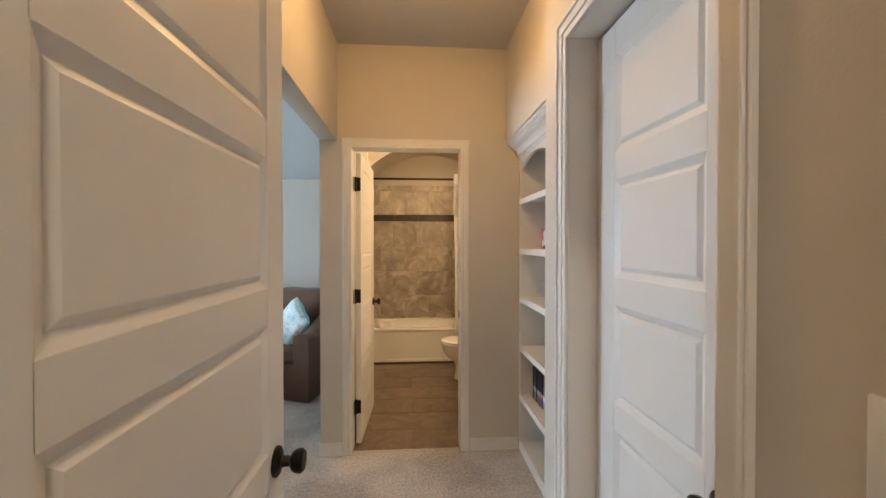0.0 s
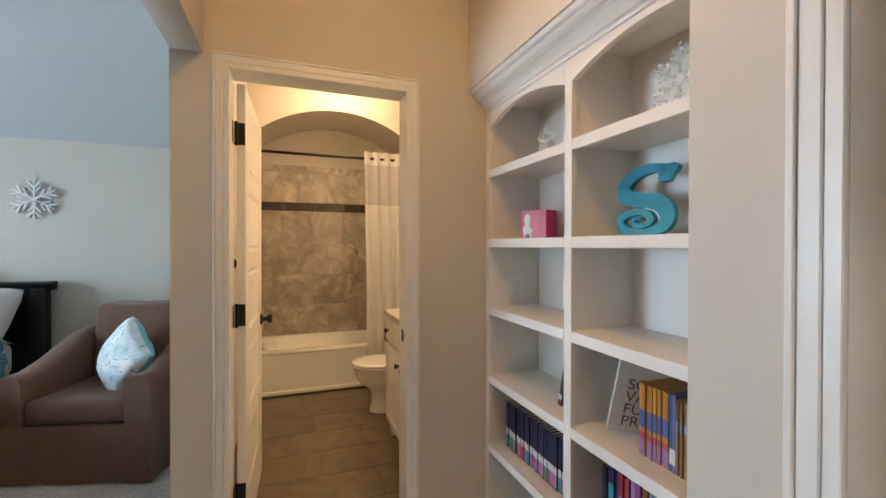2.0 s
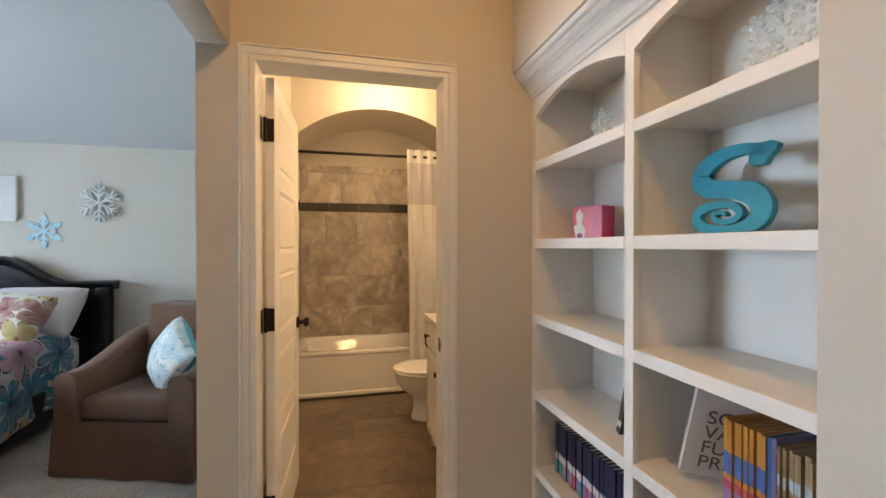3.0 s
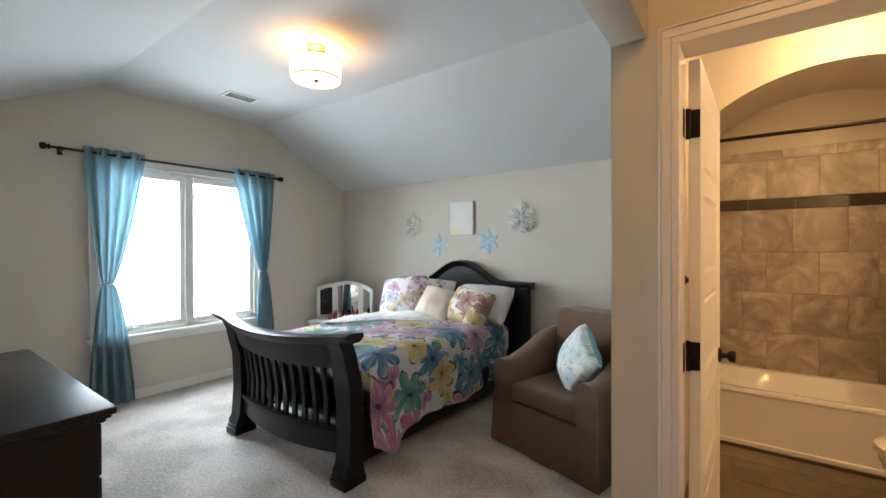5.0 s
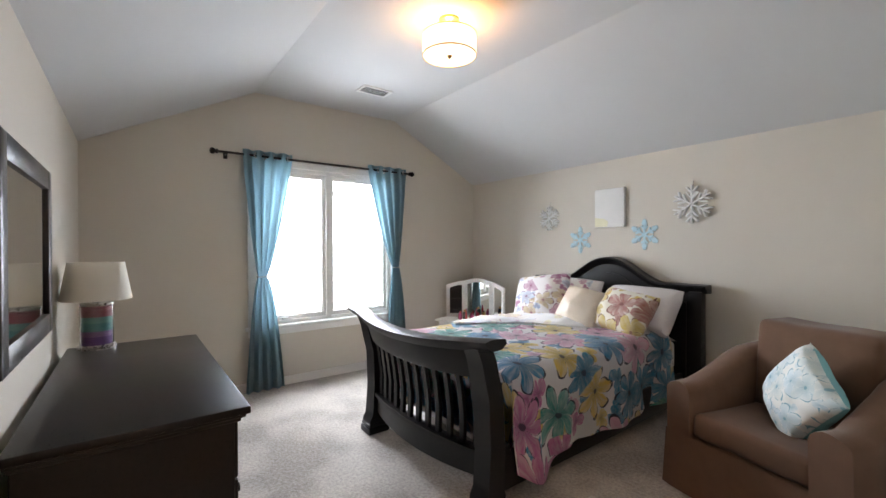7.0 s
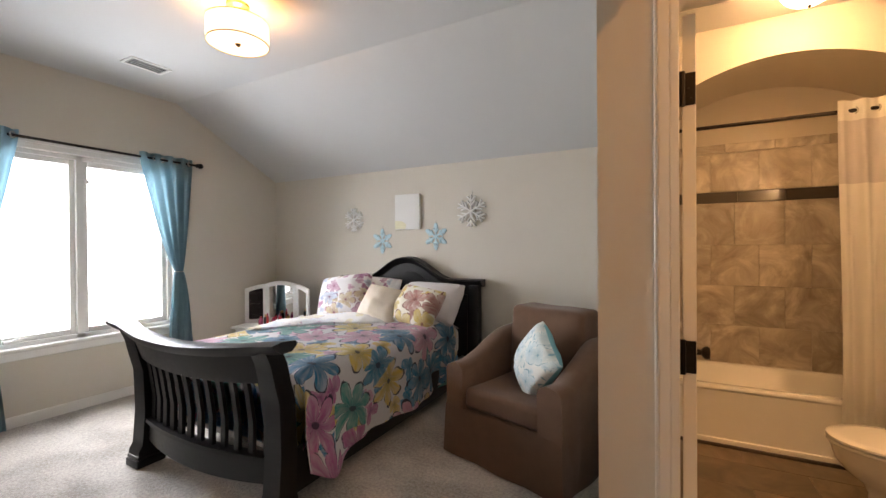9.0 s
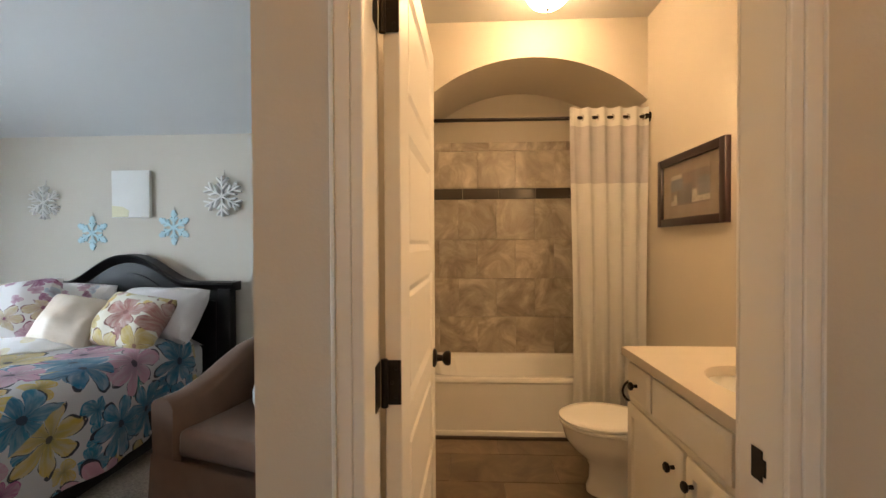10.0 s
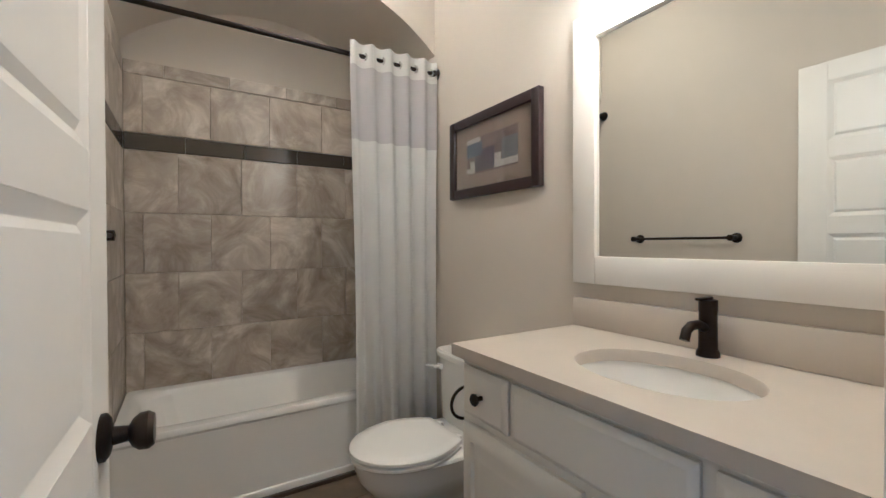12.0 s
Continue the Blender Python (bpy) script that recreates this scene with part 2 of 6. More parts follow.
# ---- the plan ----
FY, FB = 3.025, 3.14        # wall with the bathroom door, hall face and bath face
XL, XB = -0.102, -0.218     # hall face and bedroom face of the wall between hall and bedroom
NY, BY = 1.42, 5.45         # bedroom's near wall and bed wall
WX = -4.45                  # window wall
EAVE, TOP, R0, R1 = 2.19, 2.845, 2.70, 4.23   # vaulted bedroom ceiling
CX = 0.875                  # wall with the closet door
SX = 1.023                  # wall above the bookshelf
HALL = 2.72
RX, LX = 1.39, -0.125       # bathroom side walls
TF, TY = 5.11, 5.79         # tub front, tub back wall
BATHC = 2.82
DH = 2.04                   # door head
T = 0.12

structure("floor", boxed(-4.6, 1.6, -1.7, FY + 0.045, -0.1, 0.0), M_CARPET, "beige cut-pile carpet over hall and bedroom", "carpet")
structure("floor_bedroom", boxed(-4.6, XB + 0.02, FY + 0.045, 5.6, -0.1, 0.0), M_CARPET, "beige cut-pile carpet on the bedroom floor", "carpet")
floor_bath = structure("floor_bath", boxed(XB + 0.02, 1.6, FY + 0.045, 5.95, -0.1, -0.006), M_GROUT, "dark grout bed under the brown bathroom floor tiles", "floor")

# bathroom front wall with its door opening, and the end that shows beside the bedroom opening
b = bmesh.new()
box(b, XB, -0.024, FY, FB, 0, 3.0)
box(b, 0.724, 1.6, FY, FB, 0, 3.0)
box(b, -0.024, 0.724, FY, FB, DH + 0.012, 3.0)
structure("wall_bath_front", b, M_WALL, "beige painted wall with the bathroom doorway", "wall")
# hall and bedroom
b = bmesh.new()
box(b, XB, XL, 0.33, NY, 0, 3.0)
box(b, XB, XL, NY, FY, 2.085, 2.95, 0.008)
structure("wall_hall_left", b, M_WALL, "beige painted wall with the wide bedroom opening", "wall")
b = bmesh.new()
box(b, XB, XB + 0.09, FB, 5.95, 0, 3.0)
structure("wall_bath_left", b, M_WALL, "beige painted wall between bathroom and bedroom", "wall")
b = bmesh.new()
box(b, CX, CX + T, -1.7, 0.838, 0, 3.0)
box(b, CX, CX + T, 1.508, 1.722, 0, 3.0)
box(b, CX, CX + T, 0.838, 1.508, DH + 0.012, 3.0)
box(b, CX + T, SX + 0.3, 1.69, 1.722, 0, 3.0)
box(b, 1.6, 1.65, -1.7, 1.722, 0, 3.0)
structure("wall_closet", b, M_WALL, "beige painted wall with the closet door", "wall")
structure("wall_above_shelf", boxed(SX, SX + 0.10, 1.722, FY, 2.09, 3.0), M_WALL, "beige painted wall over the built-in bookshelf", "wall")
structure("wall_behind_shelf", boxed(1.46, 1.5, 1.722, FY, 0, 3.0), M_WALL, "plain wall behind the bookshelf", "wall")
b = bmesh.new()
box(b, XB, 0.04, 0.33, 0.45, 0, 3.0)
box(b, 0.82, CX, 0.33, 0.45, 0, 3.0)
box(b, 0.04, 0.82, 0.33, 0.45, DH, 3.0)
structure("wall_entry", b, M_WALL, "beige painted wall with the entry doorway", "wall")
b = bmesh.new()
box(b, -0.7, 1.6, -1.8, -1.7, 0, 3.0)
box(b, -0.8, -0.7, -1.8, 0.45, 0, 3.0)
box(b, -0.7, XB, 0.33, 0.45, 0, 3.0)
structure("wall_landing", b, M_WALL, "plain beige walls of the landing", "wall")
structure("ceiling_hall", boxed(-0.8, 1.65, -1.8, FY, HALL, HALL + 0.1), M_CEIL, "white painted hall ceiling", "ceiling")
structure("ceiling_bath", boxed(XB, 1.6, FB, TF + 0.01, BATHC, BATHC + 0.1), M_CEIL, "white painted bathroom ceiling", "ceiling")

# bedroom shell
structure("wall_near", prism(bmesh.new(), [(WX - 0.15, 0), (XB, 0), (XB, 3.0), (WX - 0.15, 3.0)], "y", NY - T, NY), M_WALL, "beige painted bedroom wall behind the dresser", "wall")
structure("wall_bed", boxed(WX - 0.15, XB, BY, BY + T, 0, 3.0), M_WALL, "beige painted bedroom wall behind the bed", "wall")
WY0, WY1, WZ0, WZ1 = 2.69, 4.17, 0.60, 2.16
b = bmesh.new()
box(b, WX - 0.15, WX, NY, WY0, 0, 3.0)
box(b, WX - 0.15, WX, WY1, BY, 0, 3.0)
box(b, WX - 0.15, WX, WY0, WY1, 0, WZ0)
box(b, WX - 0.15, WX, WY0, WY1, WZ1, 3.0)
structure("wall_window", b, M_WALL, "beige painted gable wall with the bedroom window", "wall")
b = bmesh.new()
prof = [(NY - T, EAVE - 0.06), (R0, TOP), (R1, TOP), (BY + T, EAVE - 0.06), (BY + T, TOP + 0.2), (NY - T, TOP + 0.2)]
prism(b, prof, "x", WX - 0.15, XB)
tagged(mesh_ob("ceiling_bedroom", b, M_CEIL, flat=True), "white vaulted bedroom ceiling with sloping sides", "ceiling", "", "structure")

# tub alcove with its arch and barrel vault
SPR, RISE = 2.275, 0.30
mid, half = (LX + RX) / 2, (RX - LX) / 2
rad = (half * half + RISE * RISE) / (2 * RISE)
arc = [(mid + rad * math.sin(a), SPR + RISE - rad + rad * math.cos(a)) for a in np.linspace(-math.asin(half / rad), math.asin(half / rad), 33)]
b = bmesh.new()
prism(b, [(LX - 0.09, SPR), *arc, (RX + 0.1, SPR), (RX + 0.1, 3.0), (LX - 0.09, 3.0)], "y", TF, TY + 0.05)
structure("wall_arch", b, M_WALL, "beige painted wall arching over the bathtub", "wall")
structure("wall_bath_right", boxed(RX, RX + T, FB, TY + T, 0, 3.0), M_WALL, "beige painted bathroom wall with mirror and picture", "wall")
structure("wall_tub_back", boxed(XB + 0.09, RX, TY + 0.01, TY + T, 0, 3.0), M_WALL, "beige painted wall behind the tub tiles", "wall")


# baseboards
def baseboard(name, x0, x1, y0, y1, h=0.085):
    b = boxed(x0, x1, y0, y1, 0, h - 0.012)
    in_x, in_y = (0, 0.004) if abs(x1 - x0) > abs(y1 - y0) else (0.004, 0)
    box(b, x0 + in_x, x1 - in_x, y0 + in_y, y1 - in_y, h - 0.012, h, 0.003, 1)
    return structure(name, b, M_TRIM, "white painted baseboard along the wall", "baseboard")


baseboard("baseboard_front_left", XB - 0.012, -0.076, FY - 0.013, FY)
baseboard("baseboard_front_right", 0.778, 1.11, FY - 0.013, FY)
baseboard("baseboard_window", WX, WX + 0.013, NY, BY)
baseboard("baseboard_bed", WX + 0.013, XB - 0.013, BY - 0.013, BY)
baseboard("baseboard_near", WX + 0.013, XB, NY, NY + 0.013)
baseboard("baseboard_bath_side", XB - 0.013, XB, FY, BY - 0.013)
baseboard("baseboard_closet", CX - 0.013, CX, 1.565, 1.722)
baseboard("baseboard_closet_near", CX - 0.013, CX, 0.45, 0.779)


# moulded casing: three steps
def casing(name, opening, face, out, axis, width=0.066):
    """opening: (a0, a1, head); face: the wall's plane; out: -1 or +1 for the side on which it stands proud."""
    a0, a1, head = opening
    b = bmesh.new()
    steps = [(0.0, 0.022, 0.012), (0.022, 0.05, 0.016), (0.05, width - 0.008, 0.022), (width - 0.008, width, 0.015)]
    for s0, s1, d in steps:
        for (u0, u1, z0, z1) in ((a0 - s1, a0 - s0, 0, head + s0), (a1 + s0, a1 + s1, 0, head + s0), (a0 - s1, a1 + s1, head + s0, head + s1)):
            f0, f1 = sorted((face, face + out * d))
            if axis == "x":
                box(b, f0, f1, u0, u1, z0, z1, 0.002, 1)
            else:
                box(b, u0, u1, f0, f1, z0, z1, 0.002, 1)
    return structure(name, b, M_TRIM, "white painted moulded door casing", "door trim")


def jamb(name, opening, f0, f1, axis, t=0.012):
    a0, a1, head = opening
    b = bmesh.new()
    for (u0, u1, z0, z1) in ((a0 - t, a0, 0, head + t), (a1, a1 + t, 0, head + t), (a0, a1, head, head + t)):
        box(b, *((f0, f1, u0, u1) if axis == "x" else (u0, u1, f0, f1)), z0, z1)
    return structure(name, b, M_TRIM, "white painted door jamb", "door trim")


BATH_OPEN = (-0.012, 0.712, DH)
casing("trim_bath_door", BATH_OPEN, FY, -1, "y", 0.060)
casing("trim_bath_door_inner", BATH_OPEN, FB, 1, "y")
jamb("jamb_bath_door", BATH_OPEN, FY, FB, "y")
CLOSET_OPEN = (0.850, 1.496, DH)
casing("trim_closet_door", CLOSET_OPEN, CX, -1, "x")
jamb("jamb_closet_door", CLOSET_OPEN, CX, CX + T, "x")
structure("jamb_closet_filler", boxed(CX + 0.085, CX + T, 0.850, 0.893, 0, DH), M_TRIM, "white painted side panel of the closet jamb", "door trim")


# ---- five-panel doors ----
def knob(parent, m, name="knob"):
    """A round bronze knob with rose; it points along -y of its pose."""
    k = part(name, lathe(bmesh.new(), [(0.033, 0), (0.033, 0.006), (0.026, 0.011), (0.013, 0.014), (0.011, 0.032), (0.02, 0.037), (0.026, 0.045), (0.027, 0.056), (0.022, 0.063), (0.0, 0.0645)], 24, m @ pose(0, 0, 0, 90)), M_BRONZE, parent, "dark bronze door knob")
    return k


def panel_door(name, m, width, label, st=0.108, category="door"):
    """Leaf from x 0 (hinge) to width, y 0 to 0.035, z 0.01 to 2.03, five raised panels on both faces."""
    th, h = 0.035, 2.03
    ob = thing(name, m, label, category, "", "structure")
    tops = [1.943 - 0.3555 * i for i in range(5)]
    ph_ = 0.279
    b = bmesh.new()
    box(b, 0, st, 0, th, 0.012, h, 0.002, 1)
    box(b, width - st, width, 0, th, 0.012, h, 0.002, 1)
    edges = [h] + [e for t in tops for e in (t, t - ph_)] + [0.012]
    for i in range(0, len(edges), 2):
        box(b, st, width - st, 0.0005, th - 0.0005, edges[i + 1], edges[i])
    part("leaf", b, M_TRIM, ob)
    for t in tops:
        b = bmesh.new()
        x0, x1, z0, z1 = st, width - st, t - ph_, t
        for s in (0, 1):
            def ring(inset, d):
                y = d if s == 0 else th - d
                return [(x0 + inset, y, z0 + inset), (x1 - inset, y, z0 + inset), (x1 - inset, y, z1 - inset), (x0 + inset, y, z1 - inset)]
            loft(b, [ring(-0.006, 0.006), ring(-0.005, 0.0016), ring(0.001, 0.0012), ring(0.019, 0.0095), ring(0.0205, 0.0098), ring(0.031, 0.003), ring(0.034, 0.0028)], cap=False)
            f = [bm_v for bm_v in b.verts][-4:]
            b.faces.new(f)
        part("panel", b, M_TRIM, ob, flat=True)
    knob(ob, pose(width - 0.06, 0, 0.915))
    knob(ob, pose(width - 0.06, th, 0.915, 0, 0, 180))
    return ob


ang = math.degrees(math.atan2(0.70, 0.022))
bath_door = panel_door("door_bath", pose(0.034, 3.150, 0, 0, 0, ang), 0.70, "white five-panel door standing open into the bathroom")
entry_door = panel_door("door_entry", pose(0.085, 0.49, 0, 0, 0, 90), 0.76, "white five-panel door standing open against the hall wall")
closet_door = panel_door("door_closet", pose(CX + 0.09, 1.495, 0, 0, 0, -90), 0.600, "white five-panel closet door, closed", 0.115)


# ---- bedroom ----
# window: casing, frame, two casement sashes, panes
win = thing("window_1", pose(WX, 3.43, WZ0), "white casement window with two panes, bright daylight outside", "window", "", "structure")


def rel(b, m):
    bmesh.ops.transform(b, matrix=m.inverted(), verts=b.verts)
    return b


WM = pose(WX, 3.43, WZ0)
b = bmesh.new()
for s0, s1, d in ((0.0, 0.045, 0.014), (0.045, 0.065, 0.02)):
    box(b, WX, WX + d, WY0 - s1, WY0 - s0, WZ0, WZ1 + s0, 0.002, 1)
    box(b, WX, WX + d, WY1 + s0, WY1 + s1, WZ0, WZ1 + s0, 0.002, 1)
    box(b, WX, WX + d, WY0 - s1, WY1 + s1, WZ1 + s0, WZ1 + s1, 0.002, 1)
part("casing", rel(b, WM), M_WHITE, win)
part("sill", rel(boxed(WX - 0.06, WX + 0.045, WY0 - 0.09, WY1 + 0.09, WZ0 - 0.025, WZ0 + 0.005, 0.006), WM), M_WHITE, win)
part("apron", rel(boxed(WX, WX + 0.016, WY0 - 0.065, WY1 + 0.065, WZ0 - 0.09, WZ0 - 0.025, 0.003, 1), WM), M_WHITE, win)
b = bmesh.new()
box(b, WX - 0.13, WX - 0.02, WY0, WY0 + 0.035, WZ0, WZ1)
box(b, WX - 0.13, WX - 0.02, WY1 - 0.035, WY1, WZ0, WZ1)
box(b, WX - 0.13, WX - 0.02, WY0, WY1, WZ1 - 0.035, WZ1)
box(b, WX - 0.13, WX - 0.02, WY0, WY1, WZ0 + 0.005, WZ0 + 0.04)
box(b, WX - 0.13, WX - 0.02, 3.405, 3.455, WZ0, WZ1)
part("frame", rel(b, WM), M_WHITE, win)
M_GLASS = bpy.data.materials.new("window_glass")
M_GLASS.use_nodes = True
gb = M_GLASS.node_tree.nodes["Principled BSDF"]
gb.inputs["Transmission Weight"].default_value, gb.inputs["Roughness"].default_value, gb.inputs["IOR"].default_value = 1.0, 0.0, 1.45
for y0, y1 in ((WY0 + 0.035, 3.405), (3.455, WY1 - 0.035)):
    b = bmesh.new()
    for a0, a1, z0, z1 in ((y0, y0 + 0.04, WZ0 + 0.04, WZ1 - 0.035), (y1 - 0.04, y1, WZ0 + 0.04, WZ1 - 0.035), (y0 + 0.04, y1 - 0.04, WZ0 + 0.04, WZ0 + 0.085), (y0 + 0.04, y1 - 0.04, WZ1 - 0.08, WZ1 - 0.035)):
        box(b, WX - 0.10, WX - 0.05, a0, a1, z0, z1, 0.004, 1)
    sash = part("sash", rel(b, WM), M_WHITE, win)
    p = part("pane", rel(boxed(WX - 0.078, WX - 0.074, y0 + 0.04, y1 - 0.04, WZ0 + 0.085, WZ1 - 0.08), WM), M_GLASS, sash)
    p.visible_shadow = False
b = boxed(WX - 0.055, WX - 0.035, 3.46, 3.49, 1.90, 2.02, 0.004)
box(b, WX - 0.04, WX - 0.015, 3.466, 3.500, 1.93, 1.965, 0.006)
part("latch", rel(b, WM), M_WHITE, win)
part("crank", rel(tube(boxed(WX - 0.05, WX - 0.02, 2.95, 3.05, WZ0 + 0.04, WZ0 + 0.065, 0.005), [(WX - 0.03, 3.0, WZ0 + 0.06), (WX - 0.0, 3.03, WZ0 + 0.075), (WX + 0.005, 3.08, WZ0 + 0.07)], 0.006), WM), M_WHITE, win)

# the bright overcast distance outside
outside = bpy.data.materials.new("bright_overcast")
outside.use_nodes = True
ob_ = outside.node_tree.nodes["Principled BSDF"]
ob_.inputs["Base Color"].default_value = (0.8, 0.85, 0.9, 1)
ob_.inputs["Emission Color"].default_value, ob_.inputs["Emission Strength"].default_value = (0.93, 0.97, 1.0, 1), 3.0
structure("backdrop", boxed(-90, -89.5, -400, 400, -90, 200), outside, "pale overcast sky outside the window", "sky")


# curtains
def drape(width_at, depth_at, z0, z1, folds, yc_at, seg_z=46, seg_y=110, phase=0.0):
    """A hanging cloth: a wavy sheet with thickness, across y, facing +x."""
    b = bmesh.new()
    rows = []
    for k in range(seg_z + 1):
        z = z0 + (z1 - z0) * k / seg_z
        w, d, yc = width_at(z), depth_at(z), yc_at(z)
        row = []
        for i in range(seg_y + 1):
            u = i / seg_y
            wob = 0.25 * math.sin(5 * u + 2.0 * z + phase)
            row.append((d * math.sin(2 * math.pi * folds * u + wob + phase) + 0.16 * d * math.sin(2 * math.pi * folds * 2 * u + 3 * z), yc + w * (u - 0.5), z))
        rows.append(row)
    loft(b, rows, closed=False)
    bmesh.ops.solidify(b, geom=b.faces[:], thickness=0.003)
    return b


CRX, CRZ = WX + 0.09, 2.225


def pinch(z, top, tie, bot, zt):
    if z > zt:
        s = (z - zt) / (CRZ - zt)
        return tie + (top - tie) * min(1, s) ** 0.75
    s = (zt - z) / zt
    return tie + (bot - tie) * s ** 0.55


for top, tiey, bot, zt in (((2.57, 3.02), 2.735, (2.585, 2.935), 1.09), ((3.84, 4.33), 4.185, (4.05, 4.34), 1.13)):
    tw, bw = top[1] - top[0], bot[1] - bot[0]
    tc, bc = sum(top) / 2, sum(bot) / 2
    wa = lambda z: pinch(z, tw, 0.075, bw, zt)
    ya = lambda z: pinch(z, tc, tiey, bc, zt)
    da = lambda z: 0.028 if abs(z - zt) > 0.25 else 0.016 + 0.012 * abs(z - zt) / 0.25
    cur = thing("window_curtain", pose(CRX, tc, 0.012), "teal grommet curtain gathered by a tieback beside the window", "curtain", "window curtains")
    part("cloth", rel(drape(wa, da, 0.012, CRZ + 0.05, 4, ya), pose(0, tc, 0.012)), M_TEAL, cur)
    b = bmesh.new()
    ring = [(0.03 * math.cos(a), 0.05 * math.sin(a), 0) for a in np.linspace(0, 2 * math.pi, 25)]
    tube(b, [(x, y + tiey - tc, zt - 0.012) for x, y, z in ring], 0.006, 8)
    part("tieback", b, M_METAL, cur, "silver bead tieback")
    for i in range(6):
        gy = top[0] - tc + tw * (i + 0.5) / 6
        part("grommet", lathe(bmesh.new(), [(0.016, -0.003), (0.027, -0.003), (0.027, 0.003), (0.016, 0.003), (0.016, -0.003)], 18, pose(0.012 if i % 2 else -0.012, gy, CRZ - 0.012, 0, 90, 35 if i % 2 else -35)), M_METAL, cur, "silver eyelet ring")

rod = thing("curtain_rod", pose(CRX, 3.37, CRZ), "dark bronze curtain rod with knob finials above the window", "curtain rod")
part("bar", tube(bmesh.new(), [(0, -1.0, 0), (0, 1.0, 0)], 0.011, 12), M_BRONZE, rod)
for s in (-1, 1):
    part("finial", lathe(bmesh.new(), [(0.011, 0), (0.022, 0.006), (0.022, 0.016), (0.014, 0.022), (0.027, 0.034), (0.029, 0.052), (0.02, 0.066), (0.0, 0.07)], 18, pose(0, s * 1.0, 0, -90 * s)), M_BRONZE, rod)
    b = tube(bmesh.new(), [(-0.088, s * 0.93, -0.01), (-0.04, s * 0.93, -0.012), (0, s * 0.93, -0.012)], 0.007, 8)
    box(b, -0.09, -0.082, s * 0.93 - 0.018, s * 0.93 + 0.018, -0.045, 0.03, 0.003)
    part("bracket", b, M_BRONZE, rod)


# bed: a black wooden frame with an arched headboard and a bowed, slatted footboard
bed = thing("bed", pose(-2.39, 4.3, 0), "black wooden bed with arched headboard and slatted footboard", "bed")
HB = 5.40 - 4.3


def head_top(u):
    """Height of the headboard at u from its middle."""
    a = abs(u)
    if a < 0.52:
        return 1.245 - 0.21 * (0.5 - 0.5 * math.cos(math.pi * (a / 0.52))) ** 1.15
    return 1.035


us = np.linspace(-0.76, 0.76, 49)
b = prism(bmesh.new(), [(-0.76, 0.25), (0.76, 0.25)] + [(u, head_top(u) - 0.05) for u in us[::-1]], "y", HB - 0.05, HB - 0.01)
part("headboard_panel", b, M_BLACKWOOD, bed)
b = bmesh.new()
inner = [(u * 0.9, head_top(u) - 0.13) for u in us[::-1]]
prism(b, [(-0.68, 0.3), (0.68, 0.3)] + inner, "y", HB - 0.062, HB - 0.049)
part("raised_panel", b, M_BLACKWOOD, bed)
rings = []
for u in np.linspace(-0.845, 0.845, 61):
    z = head_top(u)
    w = 0.035 + 0.012 * (abs(u) > 0.7)
    rings.append([(u, HB - 0.06 - w, z - 0.012), (u, HB - 0.06 - w - 0.012, z + 0.0), (u, HB - 0.06 - w, z + 0.014), (u, HB + 0.005, z + 0.018), (u, HB + 0.005, z - 0.05), (u, HB - 0.06, z - 0.05)])
part("headboard_cap", loft(bmesh.new(), rings), M_BLACKWOOD, bed)


def sleigh_post(x0, x1, y, top, lean, base):
    """A post whose section is swept along an S in the y-z plane; lean is towards -y."""
    prof = [(0.0, 0.0), (0.0, base), (0.008, base + 0.06), (0.02, 0.35), (0.01, 0.6), (-0.012, top - 0.18), (-0.04, top - 0.06), (-0.068, top)]
    b = bmesh.new()
    rings = []
    n = 26
    for k in range(n + 1):
        z = top * k / n
        off = np.interp(z, [p[1] for p in prof], [p[0] for p in prof]) * (1 if lean else 0.5)
        d = (0.055 - 0.008 * z / top) if z > 0.1 else 0.07
        rings.append([(x0, y + off - d, z), (x1, y + off - d, z), (x1, y + off + d, z), (x0, y + off + d, z)])
    loft(b, rings)
    box(b, x0 - 0.012, x1 + 0.012, y - 0.085, y + 0.085, 0, 0.05, 0.01)
    box(b, x0 - 0.006, x1 + 0.006, y - 0.078, y + 0.078, 0.05, 0.075, 0.008)
    return b


for s in (-1, 1):
    part("headboard_post", boxed(s * 0.76 - 0.05, s * 0.76 + 0.05, HB - 0.09, HB, 0, 1.0, 0.012), M_BLACKWOOD, bed)
FBY = 3.19 - 4.3
for s in (-1, 1):
    xa = -0.65 if s < 0 else 0.572
    part("footboard_post", sleigh_post(xa, xa + 0.118, FBY, 0.862, 1, 0.09), M_BLACKWOOD, bed)


def bow(u):
    return -0.085 * (1 - (u / 0.62) ** 2)


def rail(z_lo, z_hi, y_lo, y_hi, th, half=0.575, n=24, sag=0.0):
    rings = []
    for u in np.linspace(-half, half, n + 1):
        s = bow(u)
        zl = z_lo + sag * (1 - (u / half) ** 2)
        rings.append([(u, FBY + y_lo + s - th / 2, zl), (u, FBY + y_hi + s - th / 2, z_hi), (u, FBY + y_hi + s + th / 2, z_hi), (u, FBY + y_lo + s + th / 2, zl)])
    return loft(bmesh.new(), rings)


